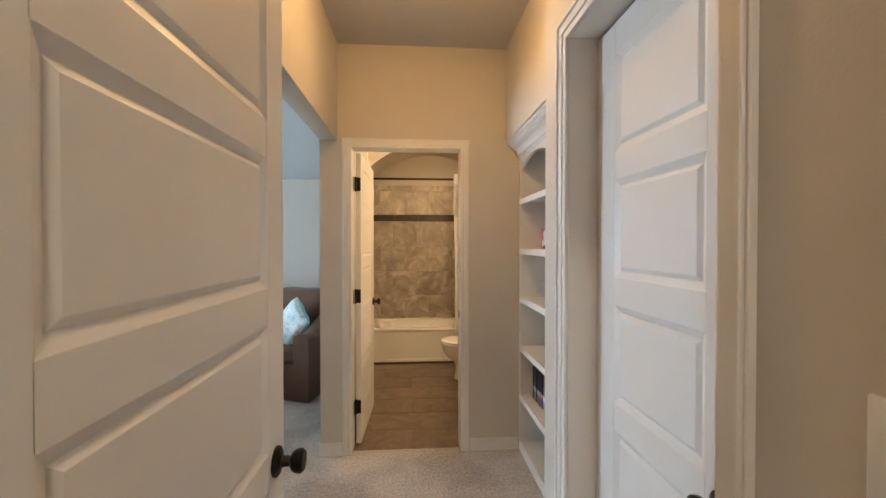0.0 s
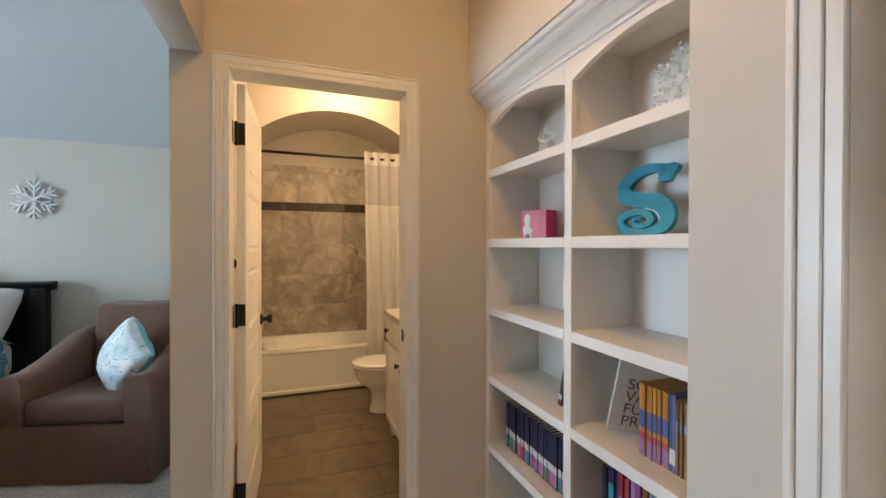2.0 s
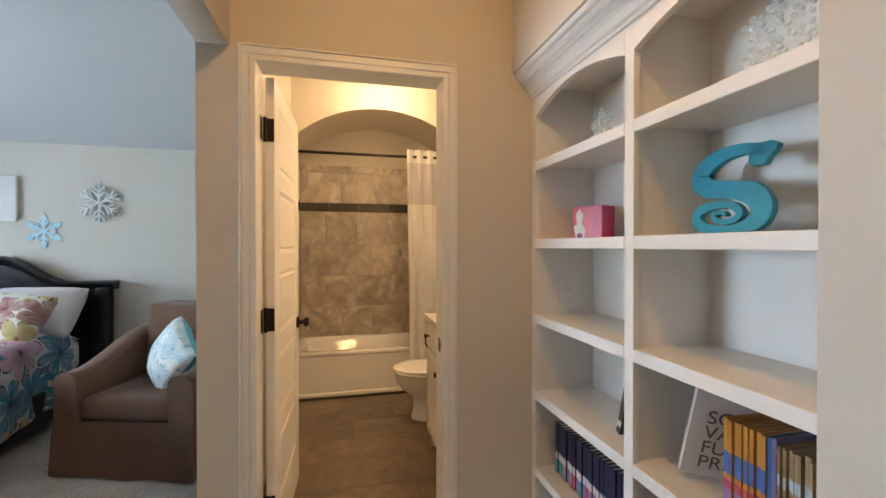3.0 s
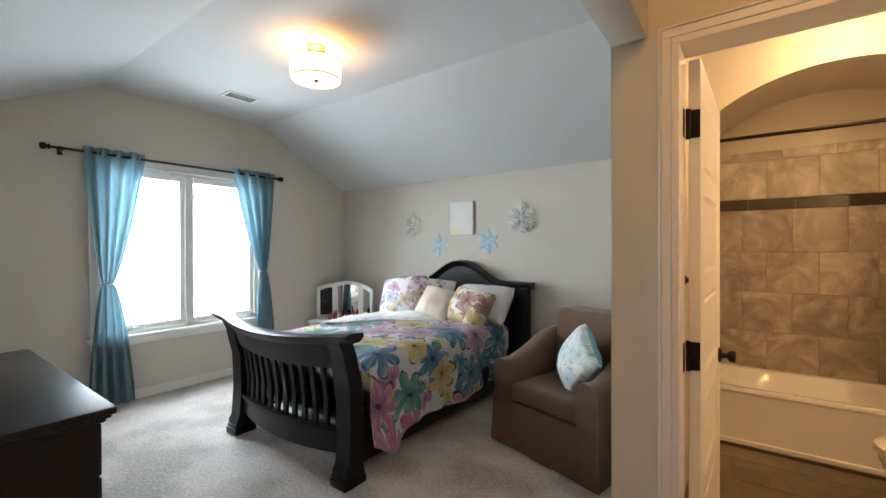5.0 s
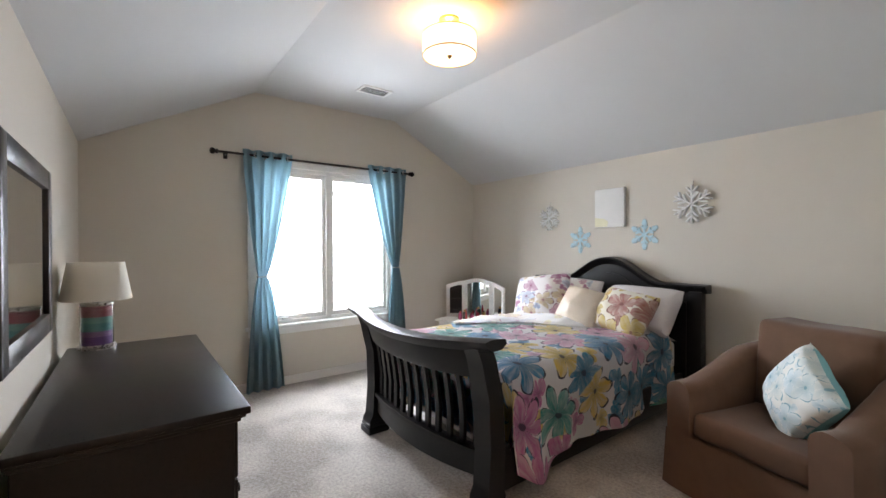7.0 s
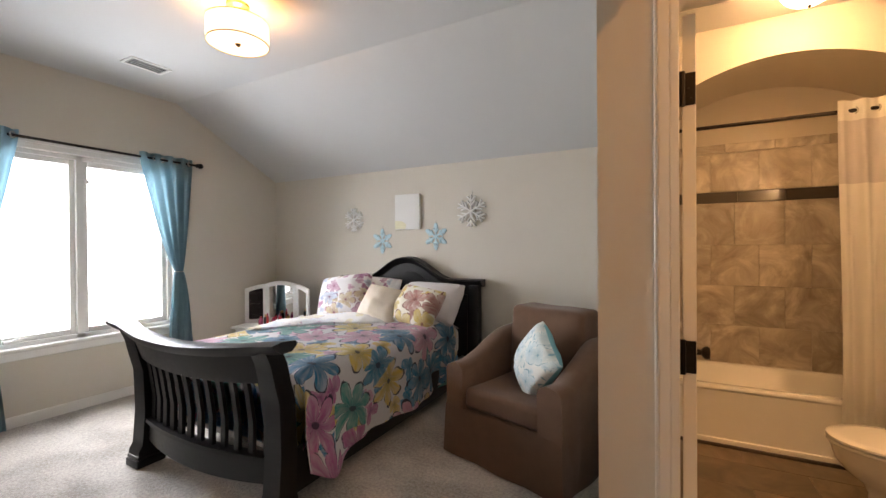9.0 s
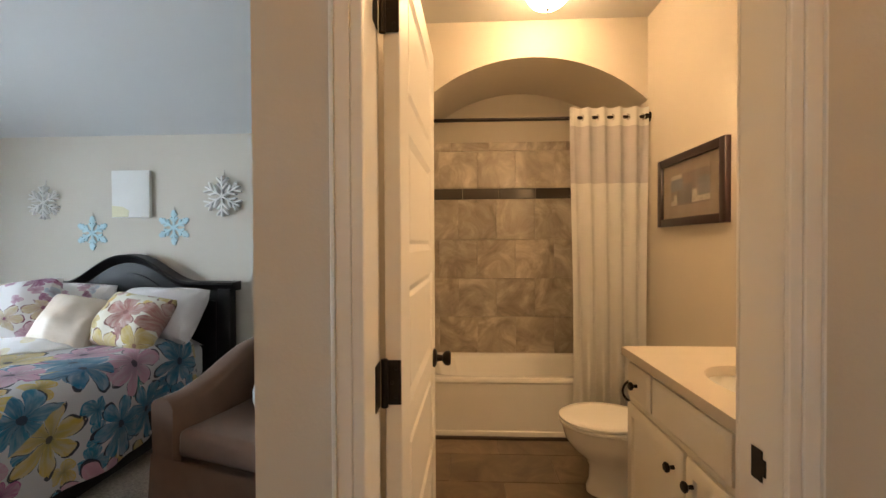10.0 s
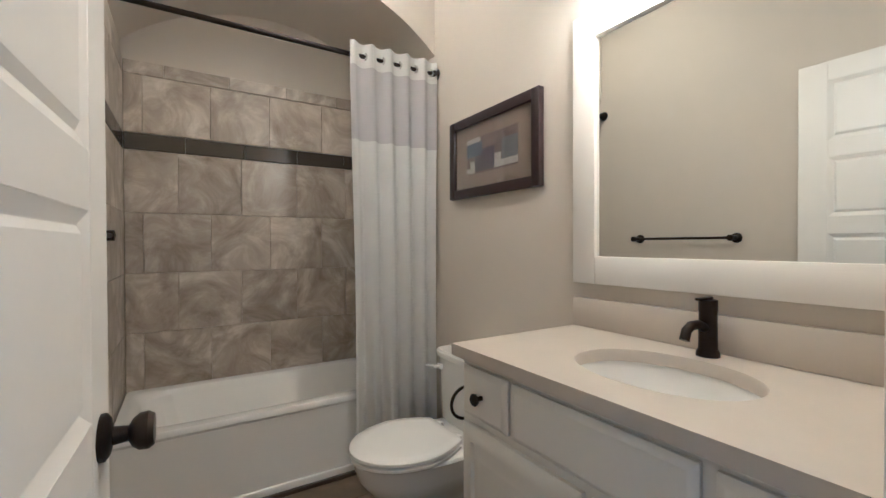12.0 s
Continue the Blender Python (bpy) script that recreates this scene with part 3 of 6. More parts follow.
part("footboard_top_rail", rail(0.685, 0.84, 0.0, -0.055, 0.045, sag=-0.02), M_BLACKWOOD, bed)
rings = []
for u in np.linspace(-0.735, 0.785, 41):
    s = bow(max(-0.62, min(0.62, u)))
    e = 0.05 * max(0, abs(u) - 0.5) / 0.26
    zz = 0.835 + 0.055 * (u / 0.76) ** 2
    y = FBY - 0.075 + s
    rings.append([(u, y - 0.055 - e * 0.4, zz + 0.012), (u, y - 0.06 - e * 0.4, zz + 0.026), (u, y - 0.03, zz + 0.036), (u, y + 0.055, zz + 0.028), (u, y + 0.062, zz + 0.006), (u, y + 0.03, zz - 0.02), (u, y - 0.03, zz - 0.022)])
part("footboard_cap", loft(bmesh.new(), rings), M_BLACKWOOD, bed)
part("footboard_bottom_rail", rail(0.16, 0.285, 0.035, 0.04, 0.045, sag=-0.02), M_BLACKWOOD, bed)
part("footboard_moulding", rail(0.278, 0.30, 0.028, 0.03, 0.07), M_BLACKWOOD, bed)
for i in range(12):
    u = -0.485 + 1.02 * i / 11
    b = loft(bmesh.new(), [[(u + dx, FBY + bow(u) + off + dy, z) for dx, dy in ((-0.018, -0.011), (0.018, -0.011), (0.018, 0.011), (-0.018, 0.011))] for z, off in ((0.28, 0.035), (0.45, 0.04), (0.6, 0.02), (0.71, 0.0))])
    part("slat", b, M_BLACKWOOD, bed)
for s in (-1, 1):
    part("side_rail", boxed(s * 0.655 - 0.015, s * 0.655 + 0.015, FBY + 0.06, HB - 0.09, 0.10, 0.33, 0.006), M_BLACKWOOD, bed)

single("mattress", box(boxed(-0.635, 0.635, -0.93, 1.0, 0.36, 0.60, 0.05, 4), -0.62, 0.62, -0.91, 0.98, 0.2, 0.355, 0.02), M_WHITE, pose(-2.39, 4.28, 0), "white mattress on the black bed frame, mostly hidden by bedding", "mattress")


# printed flowers, one per cell, with petals round a dark heart
def floral(name, scale, back, palette, line=(0.03, 0.03, 0.05), density=0.62, petals=5.0):
    m = bpy.data.materials.new(name)
    m.use_nodes = True
    nt = m.node_tree
    N, L = nt.nodes.new, nt.links.new
    bs = nt.nodes["Principled BSDF"]
    bs.inputs["Roughness"].default_value = 0.9
    bs.inputs["Sheen Weight"].default_value = 0.2
    uv = N("ShaderNodeTexCoord")
    warp = N("ShaderNodeTexNoise")
    warp.inputs["Scale"].default_value = scale * 1.6
    L(uv.outputs["UV"], warp.inputs["Vector"])
    wv = N("ShaderNodeVectorMath")
    wv.operation = "MULTIPLY_ADD"
    L(warp.outputs["Color"], wv.inputs[0])
    wv.inputs[1].default_value = (0.10 / scale * 3, 0.10 / scale * 3, 0)
    L(uv.outputs["UV"], wv.inputs[2])

    def math_(op, a, b_=None, c=None):
        n = N("ShaderNodeMath")
        n.operation = op
        for i, v in enumerate((a, b_, c)):
            if v is None:
                continue
            if isinstance(v, (int, float)):
                n.inputs[i].default_value = v
            else:
                L(v, n.inputs[i])
        return n.outputs[0]

    def layer(sc, shift, size, pet):
        mp = N("ShaderNodeMapping")
        mp.inputs["Location"].default_value = (shift, shift * 0.7, 0)
        L(wv.outputs[0], mp.inputs[0])
        vo = N("ShaderNodeTexVoronoi")
        vo.voronoi_dimensions = "2D"
        vo.inputs["Scale"].default_value = sc
        vo.inputs["Randomness"].default_value = 0.72
        L(mp.outputs[0], vo.inputs["Vector"])
        d = N("ShaderNodeVectorMath")
        d.operation = "SUBTRACT"
        L(mp.outputs[0], d.inputs[0])
        L(vo.outputs["Position"], d.inputs[1])
        sep = N("ShaderNodeSeparateXYZ")
        L(d.outputs[0], sep.inputs[0])
        ang_ = math_("ARCTAN2", sep.outputs[1], sep.outputs[0])
        sc_ = N("ShaderNodeSeparateColor")
        L(vo.outputs["Color"], sc_.inputs[0])
        wave = math_("ABSOLUTE", math_("COSINE", math_("MULTIPLY_ADD", ang_, pet / 2, math_("MULTIPLY", sc_.outputs[1], 6.0))))
        edge = math_("MULTIPLY_ADD", math_("POWER", wave, 0.55), 0.45 * size, 0.17 * size)
        r = math_("DIVIDE", vo.outputs["Distance"], edge)
        inside = math_("LESS_THAN", r, 1.0)
        rim = math_("MULTIPLY", math_("GREATER_THAN", r, 0.95), math_("LESS_THAN", r, 1.04))
        vein = math_("MULTIPLY", math_("LESS_THAN", wave, 0.07), math_("MULTIPLY", math_("GREATER_THAN", r, 0.30), inside))
        heart = math_("LESS_THAN", vo.outputs["Distance"], 0.07 * size)
        polar = N("ShaderNodeCombineXYZ")
        L(math_("MULTIPLY", ang_, 3.2), polar.inputs[0])
        L(math_("MULTIPLY", r, 1.1), polar.inputs[1])
        L(math_("MULTIPLY", sc_.outputs[0], 40.0), polar.inputs[2])
        brush = N("ShaderNodeTexNoise")
        brush.inputs["Scale"].default_value, brush.inputs["Detail"].default_value = 1.7, 3
        L(polar.outputs[0], brush.inputs["Vector"])
        ramp = N("ShaderNodeValToRGB")
        ramp.color_ramp.interpolation = "CONSTANT"
        el = ramp.color_ramp.elements
        while len(el) < len(palette):
            el.new(1)
        for i, c in enumerate(palette):
            el[i].position, el[i].color = i / len(palette), (*c, 1)
        L(sc_.outputs[0], ramp.inputs[0])
        return r, inside, rim, vein, heart, ramp.outputs[0], sc_.outputs[2], brush.outputs["Fac"]

    def blend(fac, a, b_):
        n = N("ShaderNodeMix")
        n.data_type = "RGBA"
        for sock, v in (("Factor", fac), ("A", a), ("B", b_)):
            if isinstance(v, (int, float)):
                n.inputs[sock].default_value = v
            elif isinstance(v, tuple):
                n.inputs[sock].default_value = (*v, 1)
            else:
                L(v, n.inputs[sock])
        return n.outputs["Result"]

    wash = N("ShaderNodeTexNoise")
    wash.inputs["Scale"].default_value, wash.inputs["Detail"].default_value = scale * 5, 6
    L(uv.outputs["UV"], wash.inputs["Vector"])
    fade = N("ShaderNodeMapRange")
    fade.inputs["From Min"].default_value, fade.inputs["From Max"].default_value = 0.35, 0.7
    fade.inputs["To Max"].default_value = 0.26
    L(wash.outputs["Fac"], fade.inputs["Value"])
    col = back
    for sc, sh, size, pet in ((scale * 2.1, 3.1, 0.85, 3.0), (scale, 0.0, 1.0, petals)):
        r, inside, rim, vein, heart, c, rnd, brush = layer(sc, sh, size, pet)
        on = math_("LESS_THAN", rnd, density if size == 1.0 else density * 0.62)
        streak = N("ShaderNodeMapRange")
        streak.inputs["From Min"].default_value, streak.inputs["From Max"].default_value, streak.inputs["To Max"].default_value = 0.42, 0.68, 0.48
        L(brush, streak.inputs["Value"])
        pale = blend(fade.outputs[0], c, tuple(min(1, 0.35 + 0.6 * q) for q in back))
        pale = blend(streak.outputs[0], pale, back)
        dark = blend(0.55, c, line)
        deep = blend(math_("MULTIPLY", math_("POWER", math_("MAXIMUM", math_("SUBTRACT", 1.0, r), 0.0), 1.6), 0.9), pale, dark)
        col = blend(math_("MULTIPLY", inside, on), col, deep)
        ink = math_("MULTIPLY", math_("MAXIMUM", math_("MULTIPLY", rim, math_("GREATER_THAN", wash.outputs["Fac"], 0.45)), math_("MULTIPLY", vein, math_("GREATER_THAN", wash.outputs["Fac"], 0.47))), on)
        col = blend(math_("MULTIPLY", ink, 0.92), col, c if size < 1 else line)
        if size == 1.0:
            col = blend(math_("MULTIPLY", heart, math_("MULTIPLY", on, 0.8)), col, line)
    L(col, bs.inputs["Base Color"])
    weave = N("ShaderNodeTexNoise")
    weave.inputs["Scale"].default_value = 500
    bp = N("ShaderNodeBump")
    bp.inputs["Strength"].default_value, bp.inputs["Distance"].default_value = 0.06, 0.002
    L(weave.outputs["Fac"], bp.inputs["Height"])
    L(bp.outputs[0], bs.inputs["Normal"])
    return m


BRIGHT = [(0.002, 0.24, 0.44), (0.84, 0.60, 0.12), (0.64, 0.16, 0.38), (0.005, 0.34, 0.29), (0.80, 0.42, 0.55), (0.003, 0.29, 0.50), (0.86, 0.66, 0.20), (0.003, 0.27, 0.46)]
M_DUVET = floral("floral_duvet_print", 3.3, (0.84, 0.81, 0.81), BRIGHT, density=1.0, petals=7.0)
M_REVERSE = floral("pale_reverse_print", 4.0, (0.83, 0.82, 0.82), [(0.80, 0.72, 0.50), (0.70, 0.76, 0.82), (0.82, 0.66, 0.74)], line=(0.55, 0.42, 0.52), density=0.55)
M_SHAM = floral("pale_floral_print", 7.0, (0.80, 0.77, 0.77), [(0.35, 0.10, 0.22), (0.25, 0.36, 0.52), (0.45, 0.55, 0.66), (0.55, 0.30, 0.40), (0.62, 0.50, 0.30)], line=(0.20, 0.03, 0.10), density=0.62)
M_YELLOWPRINT = floral("yellow_floral_print", 5.0, (0.72, 0.68, 0.58), [(0.60, 0.38, 0.04), (0.55, 0.40, 0.10), (0.35, 0.12, 0.10)], line=(0.16, 0.05, 0.04), density=0.85)
M_AQUAPRINT = floral("aqua_outline_print", 8.5, (0.74, 0.74, 0.70), [(0.60, 0.68, 0.67), (0.66, 0.68, 0.64), (0.56, 0.66, 0.68)], line=(0.14, 0.34, 0.40), density=1.0)
M_BEIGE = mat("beige_satin", (0.62, 0.52, 0.42), 0.45, var=0.06, scale=14, bump=0.06, bscale=60)
M_PILLOWCASE = mat("white_pillowcase", (0.68, 0.63, 0.63), 0.9, var=0.04, scale=10, bump=0.08, bscale=26)


def add_uv(ob, fn):
    uvl = ob.data.uv_layers.new(name="UVMap")
    for lp in ob.data.loops:
        uvl.data[lp.index].uv = fn(ob.data.vertices[lp.vertex_index].co)


# duvet: a quilt over the mattress, hanging at both sides
def duvet_mesh():
    half, top, nx, ny = 0.66, 0.70, 84, 96
    y0, y1 = -0.95, 0.80
    b = bmesh.new()
    uv = b.loops.layers.uv.new("UVMap")
    grid, coords = [], []
    for j in range(ny + 1):
        v = j / ny
        arc_y = y0 - 0.40 + (y1 - y0 + 0.40) * v
        y = max(arc_y, y0) - 0.012 * min(1.0, max(0.0, y0 - arc_y) / 0.1)
        hang = max(0.0, y0 - arc_y)
        row, crow = [], []
        for i in range(nx + 1):
            s = -1.20 + 2.40 * i / nx          # arc length across the bed
            a = abs(s)
            sgn = 1 if s > 0 else -1
            drop_len = a - half
            n = noise.noise(Vector((s * 2.3, y * 2.3, 1.0))) * 0.025 + noise.noise(Vector((s * 6, y * 6, 4.0))) * 0.009
            if drop_len <= -0.07:
                x, z = s, top + 0.02 * math.cos(a / half * 1.5) + n
            elif drop_len < 0.07:
                t = (drop_len + 0.07) / 0.14 * math.pi / 2
                x, z = sgn * (half - 0.07 + 0.09 * math.sin(t)), top - 0.09 * (1 - math.cos(t)) + 0.002 + n
            else:
                d = drop_len - 0.07
                ripple = 0.022 * math.sin(y * 9 + 0.8 * s) * min(1, d / 0.3) + 0.012 * math.sin(y * 21 + 1) * min(1, d / 0.35)
                lim = 0.40 + 0.035 * math.sin(y * 2.6 + 1.2) + 0.11 * math.exp(-((y + 0.84) / 0.13) ** 2)
                d = d * lim / 0.47
                x, z = sgn * (half + 0.02 + (0.05 + 0.16 * math.exp(-((y + 0.86) / 0.16) ** 2)) * d + ripple + n * 0.6), top - 0.09 - d
            fall = max(0.0, (y0 + 0.08 - y) / 0.08)
            z -= 0.03 * fall ** 2 * (1 if a < half else 0.2) + (hang * (1 if a < half else max(0.0, 1 - (a - half) / 0.25)))
            row.append(b.verts.new((x, y, z)))
            crow.append((s, arc_y))
        grid.append(row)
        coords.append(crow)
    for j in range(ny):
        for i in range(nx):
            f = b.faces.new((grid[j][i], grid[j][i + 1], grid[j + 1][i + 1], grid[j + 1][i]))
            for lp, c in zip(f.loops, (coords[j][i], coords[j][i + 1], coords[j + 1][i + 1], coords[j + 1][i])):
                lp[uv].uv = c
    bmesh.ops.solidify(b, geom=b.faces[:], thickness=0.022)
    return b


duvet = single("duvet", duvet_mesh(), M_DUVET, pose(-2.39, 4.28, 0), "white duvet printed with large teal, pink and yellow flowers", "duvet")
b = bmesh.new()
fold = []
for k in range(13):
    t = k / 12
    y = 0.44 + 0.50 * t
    fold.append([(x, y, 0.655 + 0.03 * math.sin(math.pi * t) + 0.012 * noise.noise(Vector((x * 5, y * 5, 9))) - 0.05 * max(0, abs(x) - 0.56) / 0.1) for x in np.linspace(-0.66, 0.66, 41)])
loft(b, fold, closed=False)
bmesh.ops.solidify(b, geom=b.faces[:], thickness=0.05)
single("bed_sheet", b, M_PILLOWCASE, pose(-2.39, 4.28, 0), "white folded sheet at the head of the bed", "bed sheet")
turn_ = []
for k in range(25):                       # the duvet's corner folded back at the window side
    t = k / 24
    row = []
    for x in np.linspace(-0.655, 0.25, 49):
        reach = 0.10 + 0.85 * min(1.0, (0.25 - x) / 0.75) ** 0.8 + 0.05 * math.sin(9 * x)
        y = 0.64 - t * reach
        n = noise.noise(Vector((x * 2.3, y * 2.3, 1.0))) * 0.025 + noise.noise(Vector((x * 6, y * 6, 4.0))) * 0.009
        puff = 0.030 * math.sin(math.pi * min(1.0, t * 1.06)) ** 0.5 + 0.022 * noise.noise(Vector((x * 4.5, y * 3.5, 2.0))) + 0.008 * noise.noise(Vector((x * 13, y * 11, 5.0)))
        row.append((x, y, 0.716 + 0.02 * math.cos(x / 0.66 * 1.5) + n + puff - 0.07 * max(0.0, abs(x) - 0.54) / 0.1))
    turn_.append(row)
b2 = bmesh.new()
loft(b2, turn_, closed=False)
bmesh.ops.recalc_face_normals(b2, faces=b2.faces[:])
bmesh.ops.solidify(b2, geom=b2.faces[:], thickness=0.016)
add_uv(part("folded_corner", b2, M_REVERSE, duvet, "pale reverse side of the duvet, folded back"), lambda c: (c.x, c.y))


def cushion(w, h, t, puff=0.42, n=22):
    """A stuffed pillow lying in x-z with its thickness along y; corners pulled out."""
    b = bmesh.new()
    sides = []
    for s in (-1, 1):
        g = []
        for j in range(n + 1):
            r = []
            for i in range(n + 1):
                u, v = 2 * i / n - 1, 2 * j / n - 1
                k = max(0.0, (1 - u * u) * (1 - v * v)) ** puff
                pin = 1 - 0.11 * (1 - u * u) * abs(v) ** 3
                pin2 = 1 - 0.11 * (1 - v * v) * abs(u) ** 3
                d = noise.noise(Vector((u * 1.7 + w * 9, v * 1.7, s + t * 30))) * 0.022 + noise.noise(Vector((u * 4 + h * 9, v * 4, s + t * 50))) * 0.009
                rnd = 1 - 0.06 * (u * v) ** 4
                r.append((u * w / 2 * pin2 * rnd, s * (t / 2 * k + 0.004) + d * k, v * h / 2 * pin * rnd))
            g.append(r)
        sides.append(loft(b, g, closed=False))
    bmesh.ops.remove_doubles(b, verts=b.verts, dist=0.0095)
    return b


def pillow(name, m, w, h, t, material, label, group="bed pillows"):
    ob = single(name, cushion(w, h, t), material, m, label, "pillow", group)
    add_uv(ob, lambda c: (c.x + w, c.z + h))
    return ob


pillow("pillow", pose(-2.80, 5.12, 0.86, -34, 0, 3), 0.66, 0.46, 0.27, M_PILLOWCASE, "white bed pillow leaning on the headboard")
pillow("pillow", pose(-1.97, 5.08, 0.84, -38, 0, -4), 0.66, 0.44, 0.30, M_PILLOWCASE, "white bed pillow leaning on the headboard")
pillow("pillow", pose(-2.60, 5.02, 0.87, -32, 3, 6), 0.60, 0.46, 0.24, M_SHAM, "white pillow printed with plum flowers")
pillow("pillow", pose(-2.73, 4.79, 0.885, -34, -8, 16), 0.55, 0.50, 0.24, M_SHAM, "white square pillow printed with pale blue and plum flowers")
pillow("pillow", pose(-2.31, 4.80, 0.84, -34, 8, 2), 0.42, 0.38, 0.22, M_BEIGE, "cream satin pillow with beaded centre")
pillow("pillow", pose(-1.96, 4.84, 0.84, -36, 6, -8), 0.48, 0.40, 0.23, M_YELLOWPRINT, "white pillow printed with yellow flowers")


# slipcovered armchair
ACH = pose(-0.81, 4.458, 0, 0, 0, -17.5)
chair = thing("armchair", ACH, "brown slipcovered armchair with sloping arms beside the bed", "armchair")


def puffed(x0, x1, y0, y1, z0, z1, bev, amp=0.006):
    b = boxed(x0, x1, y0, y1, z0, z1, bev, 4)
    bmesh.ops.subdivide_edges(b, edges=[e for e in b.edges if e.calc_length() > 0.15], cuts=5, use_grid_fill=True)
    for v in b.verts:
        v.co += Vector((noise.noise(v.co * 5), noise.noise(v.co * 5 + Vector((3, 3, 3))), noise.noise(v.co * 5 + Vector((7, 1, 2))))) * amp
    return b


part("base", puffed(-0.40, 0.40, -0.36, 0.42, 0.03, 0.33, 0.02), M_BROWN, chair)
b = bmesh.new()
for s in (-1, 1):
    rings = []
    for k in range(19):
        t = k / 18
        y = -0.40 + 0.80 * t
        lift = min(1.0, max(0.0, (t - 0.12) / 0.62))
        top = 0.605 + 0.17 * lift * lift * (3 - 2 * lift)
        wi, wo = 0.275 + 0.0 * t, 0.425 + 0.008 * math.sin(6 * t)
        out = []
        for a in range(9):
            q = a / 8 * math.pi
            out.append((s * ((wi + wo) / 2 + (wo - wi) / 2 * math.cos(q)), y, top - 0.05 + 0.05 * math.sin(q)))
        rings.append([(s * wo, y, 0.02)] + out + [(s * wi, y, 0.02)])
    b = loft(bmesh.new(), rings)
    for v in b.verts:                     # loose cloth: soft folds, deepest at the front
        slack = 0.010 + 0.012 * max(0.0, -v.co.y - 0.2) / 0.2
        v.co.x += slack * noise.noise(Vector((v.co.x * 3 + s, v.co.y * 9, v.co.z * 6)))
        v.co.y += slack * noise.noise(Vector((v.co.x * 16, v.co.y * 4, v.co.z * 7 + s)))
    part("arm", b, M_BROWN, chair)
b = puffed(-0.285, 0.285, 0.10, 0.36, 0.30, 0.935, 0.04, 0.008)
for v in b.verts:
    v.co.y += 0.05 * max(0.0, v.co.z - 0.5)
    v.co.x *= 1 - 0.06 * max(0, v.co.z - 0.5)
part("backrest", b, M_BROWN, chair)
part("seat_cushion", puffed(-0.285, 0.285, -0.385, 0.16, 0.325, 0.455, 0.035), M_BROWN, chair)
# skirt with corner pleats
b = bmesh.new()
rows = []
for z in (0.012, 0.10, 0.20, 0.30, 0.325):
    ring = []
    for u in np.linspace(0, 1, 121)[:-1]:
        per = 4 * u
        k, f = int(per), per - int(per)
        cs = [(-0.428, -0.408), (0.428, -0.408), (0.428, 0.43), (-0.428, 0.43)]
        a, c = cs[k], cs[(k + 1) % 4]
        x, y = a[0] + (c[0] - a[0]) * f, a[1] + (c[1] - a[1]) * f
        flare = 1 + (0.3 - z) * 0.10 + 0.006 * math.sin(u * 60) * (0.33 - z) * 8
        ring.append((x * flare, y * flare, z))
    rows.append(ring)
loft(b, rows, cap=False)
part("skirt", b, M_BROWN, chair)
tp = pillow("throw_pillow", pose(-0.77, 4.36, 0.625, -20, 34, -57), 0.40, 0.40, 0.19, M_AQUAPRINT, "white throw pillow with aqua floral outlines on the armchair", "")
tp.data.materials.append(mat("teal_pillow_back", (0.16, 0.42, 0.46), 0.9, bump=0.04, bscale=200))
for f in tp.data.polygons:
    if f.center.y > 0.012:
        f.material_index = 1


# dresser
DM = pose(-2.57, 1.765, 0)
dresser = thing("dresser", DM, "espresso wood dresser with moulded top against the wall", "dresser")
part("body", boxed(-0.735, 0.735, -0.30, 0.27, 0.07, 0.745, 0.004, 1), M_ESPRESSO, dresser)
b = boxed(-0.775, 0.775, -0.315, 0.315, 0.772, 0.80, 0.005)
box(b, -0.762, 0.762, -0.31, 0.302, 0.758, 0.773, 0.003, 1)
box(b, -0.748, 0.748, -0.305, 0.288, 0.742, 0.759, 0.003, 1)
part("top", b, M_ESPRESSO, dresser)
b = boxed(-0.75, 0.75, -0.30, 0.285, 0.0, 0.085, 0.006)
part("plinth", b, M_ESPRESSO, dresser)
for i in range(3):
    for j in range(3):
        x0 = -0.71 + 0.475 * i
        z0 = 0.105 + 0.21 * j
        dr = part("drawer", box(boxed(x0, x0 + 0.465, 0.27, 0.285, z0, z0 + 0.2, 0.004), x0 + 0.03, x0 + 0.435, 0.285, 0.289, z0 + 0.03, z0 + 0.17, 0.003, 1), M_ESPRESSO, dresser)
        for kx in ((0.14, 0.325) if j < 2 else (0.2325,)):
            part("knob", lathe(bmesh.new(), [(0.008, 0), (0.007, 0.012), (0.016, 0.02), (0.016, 0.026), (0.0, 0.03)], 16, pose(x0 + kx, 0.288, z0 + 0.1, -90)), M_BRONZE, dr)

mir = thing("wall_mirror", pose(-2.38, NY, 1.35), "espresso framed mirror on the wall above the dresser", "mirror")
b = bmesh.new()
hw, hh = 0.48, 0.366
for x0, x1, z0, z1 in ((-hw, -hw + 0.085, -hh, hh), (hw - 0.085, hw, -hh, hh), (-hw + 0.085, hw - 0.085, hh - 0.085, hh), (-hw + 0.085, hw - 0.085, -hh, -hh + 0.085)):
    box(b, x0, x1, 0.002, 0.026, z0, z1, 0.004)
part("frame", b, M_ESPRESSO, mir)
part("glass", boxed(-hw + 0.08, hw - 0.08, 0.004, 0.014, -hh + 0.08, hh - 0.08), M_MIRROR, mir)

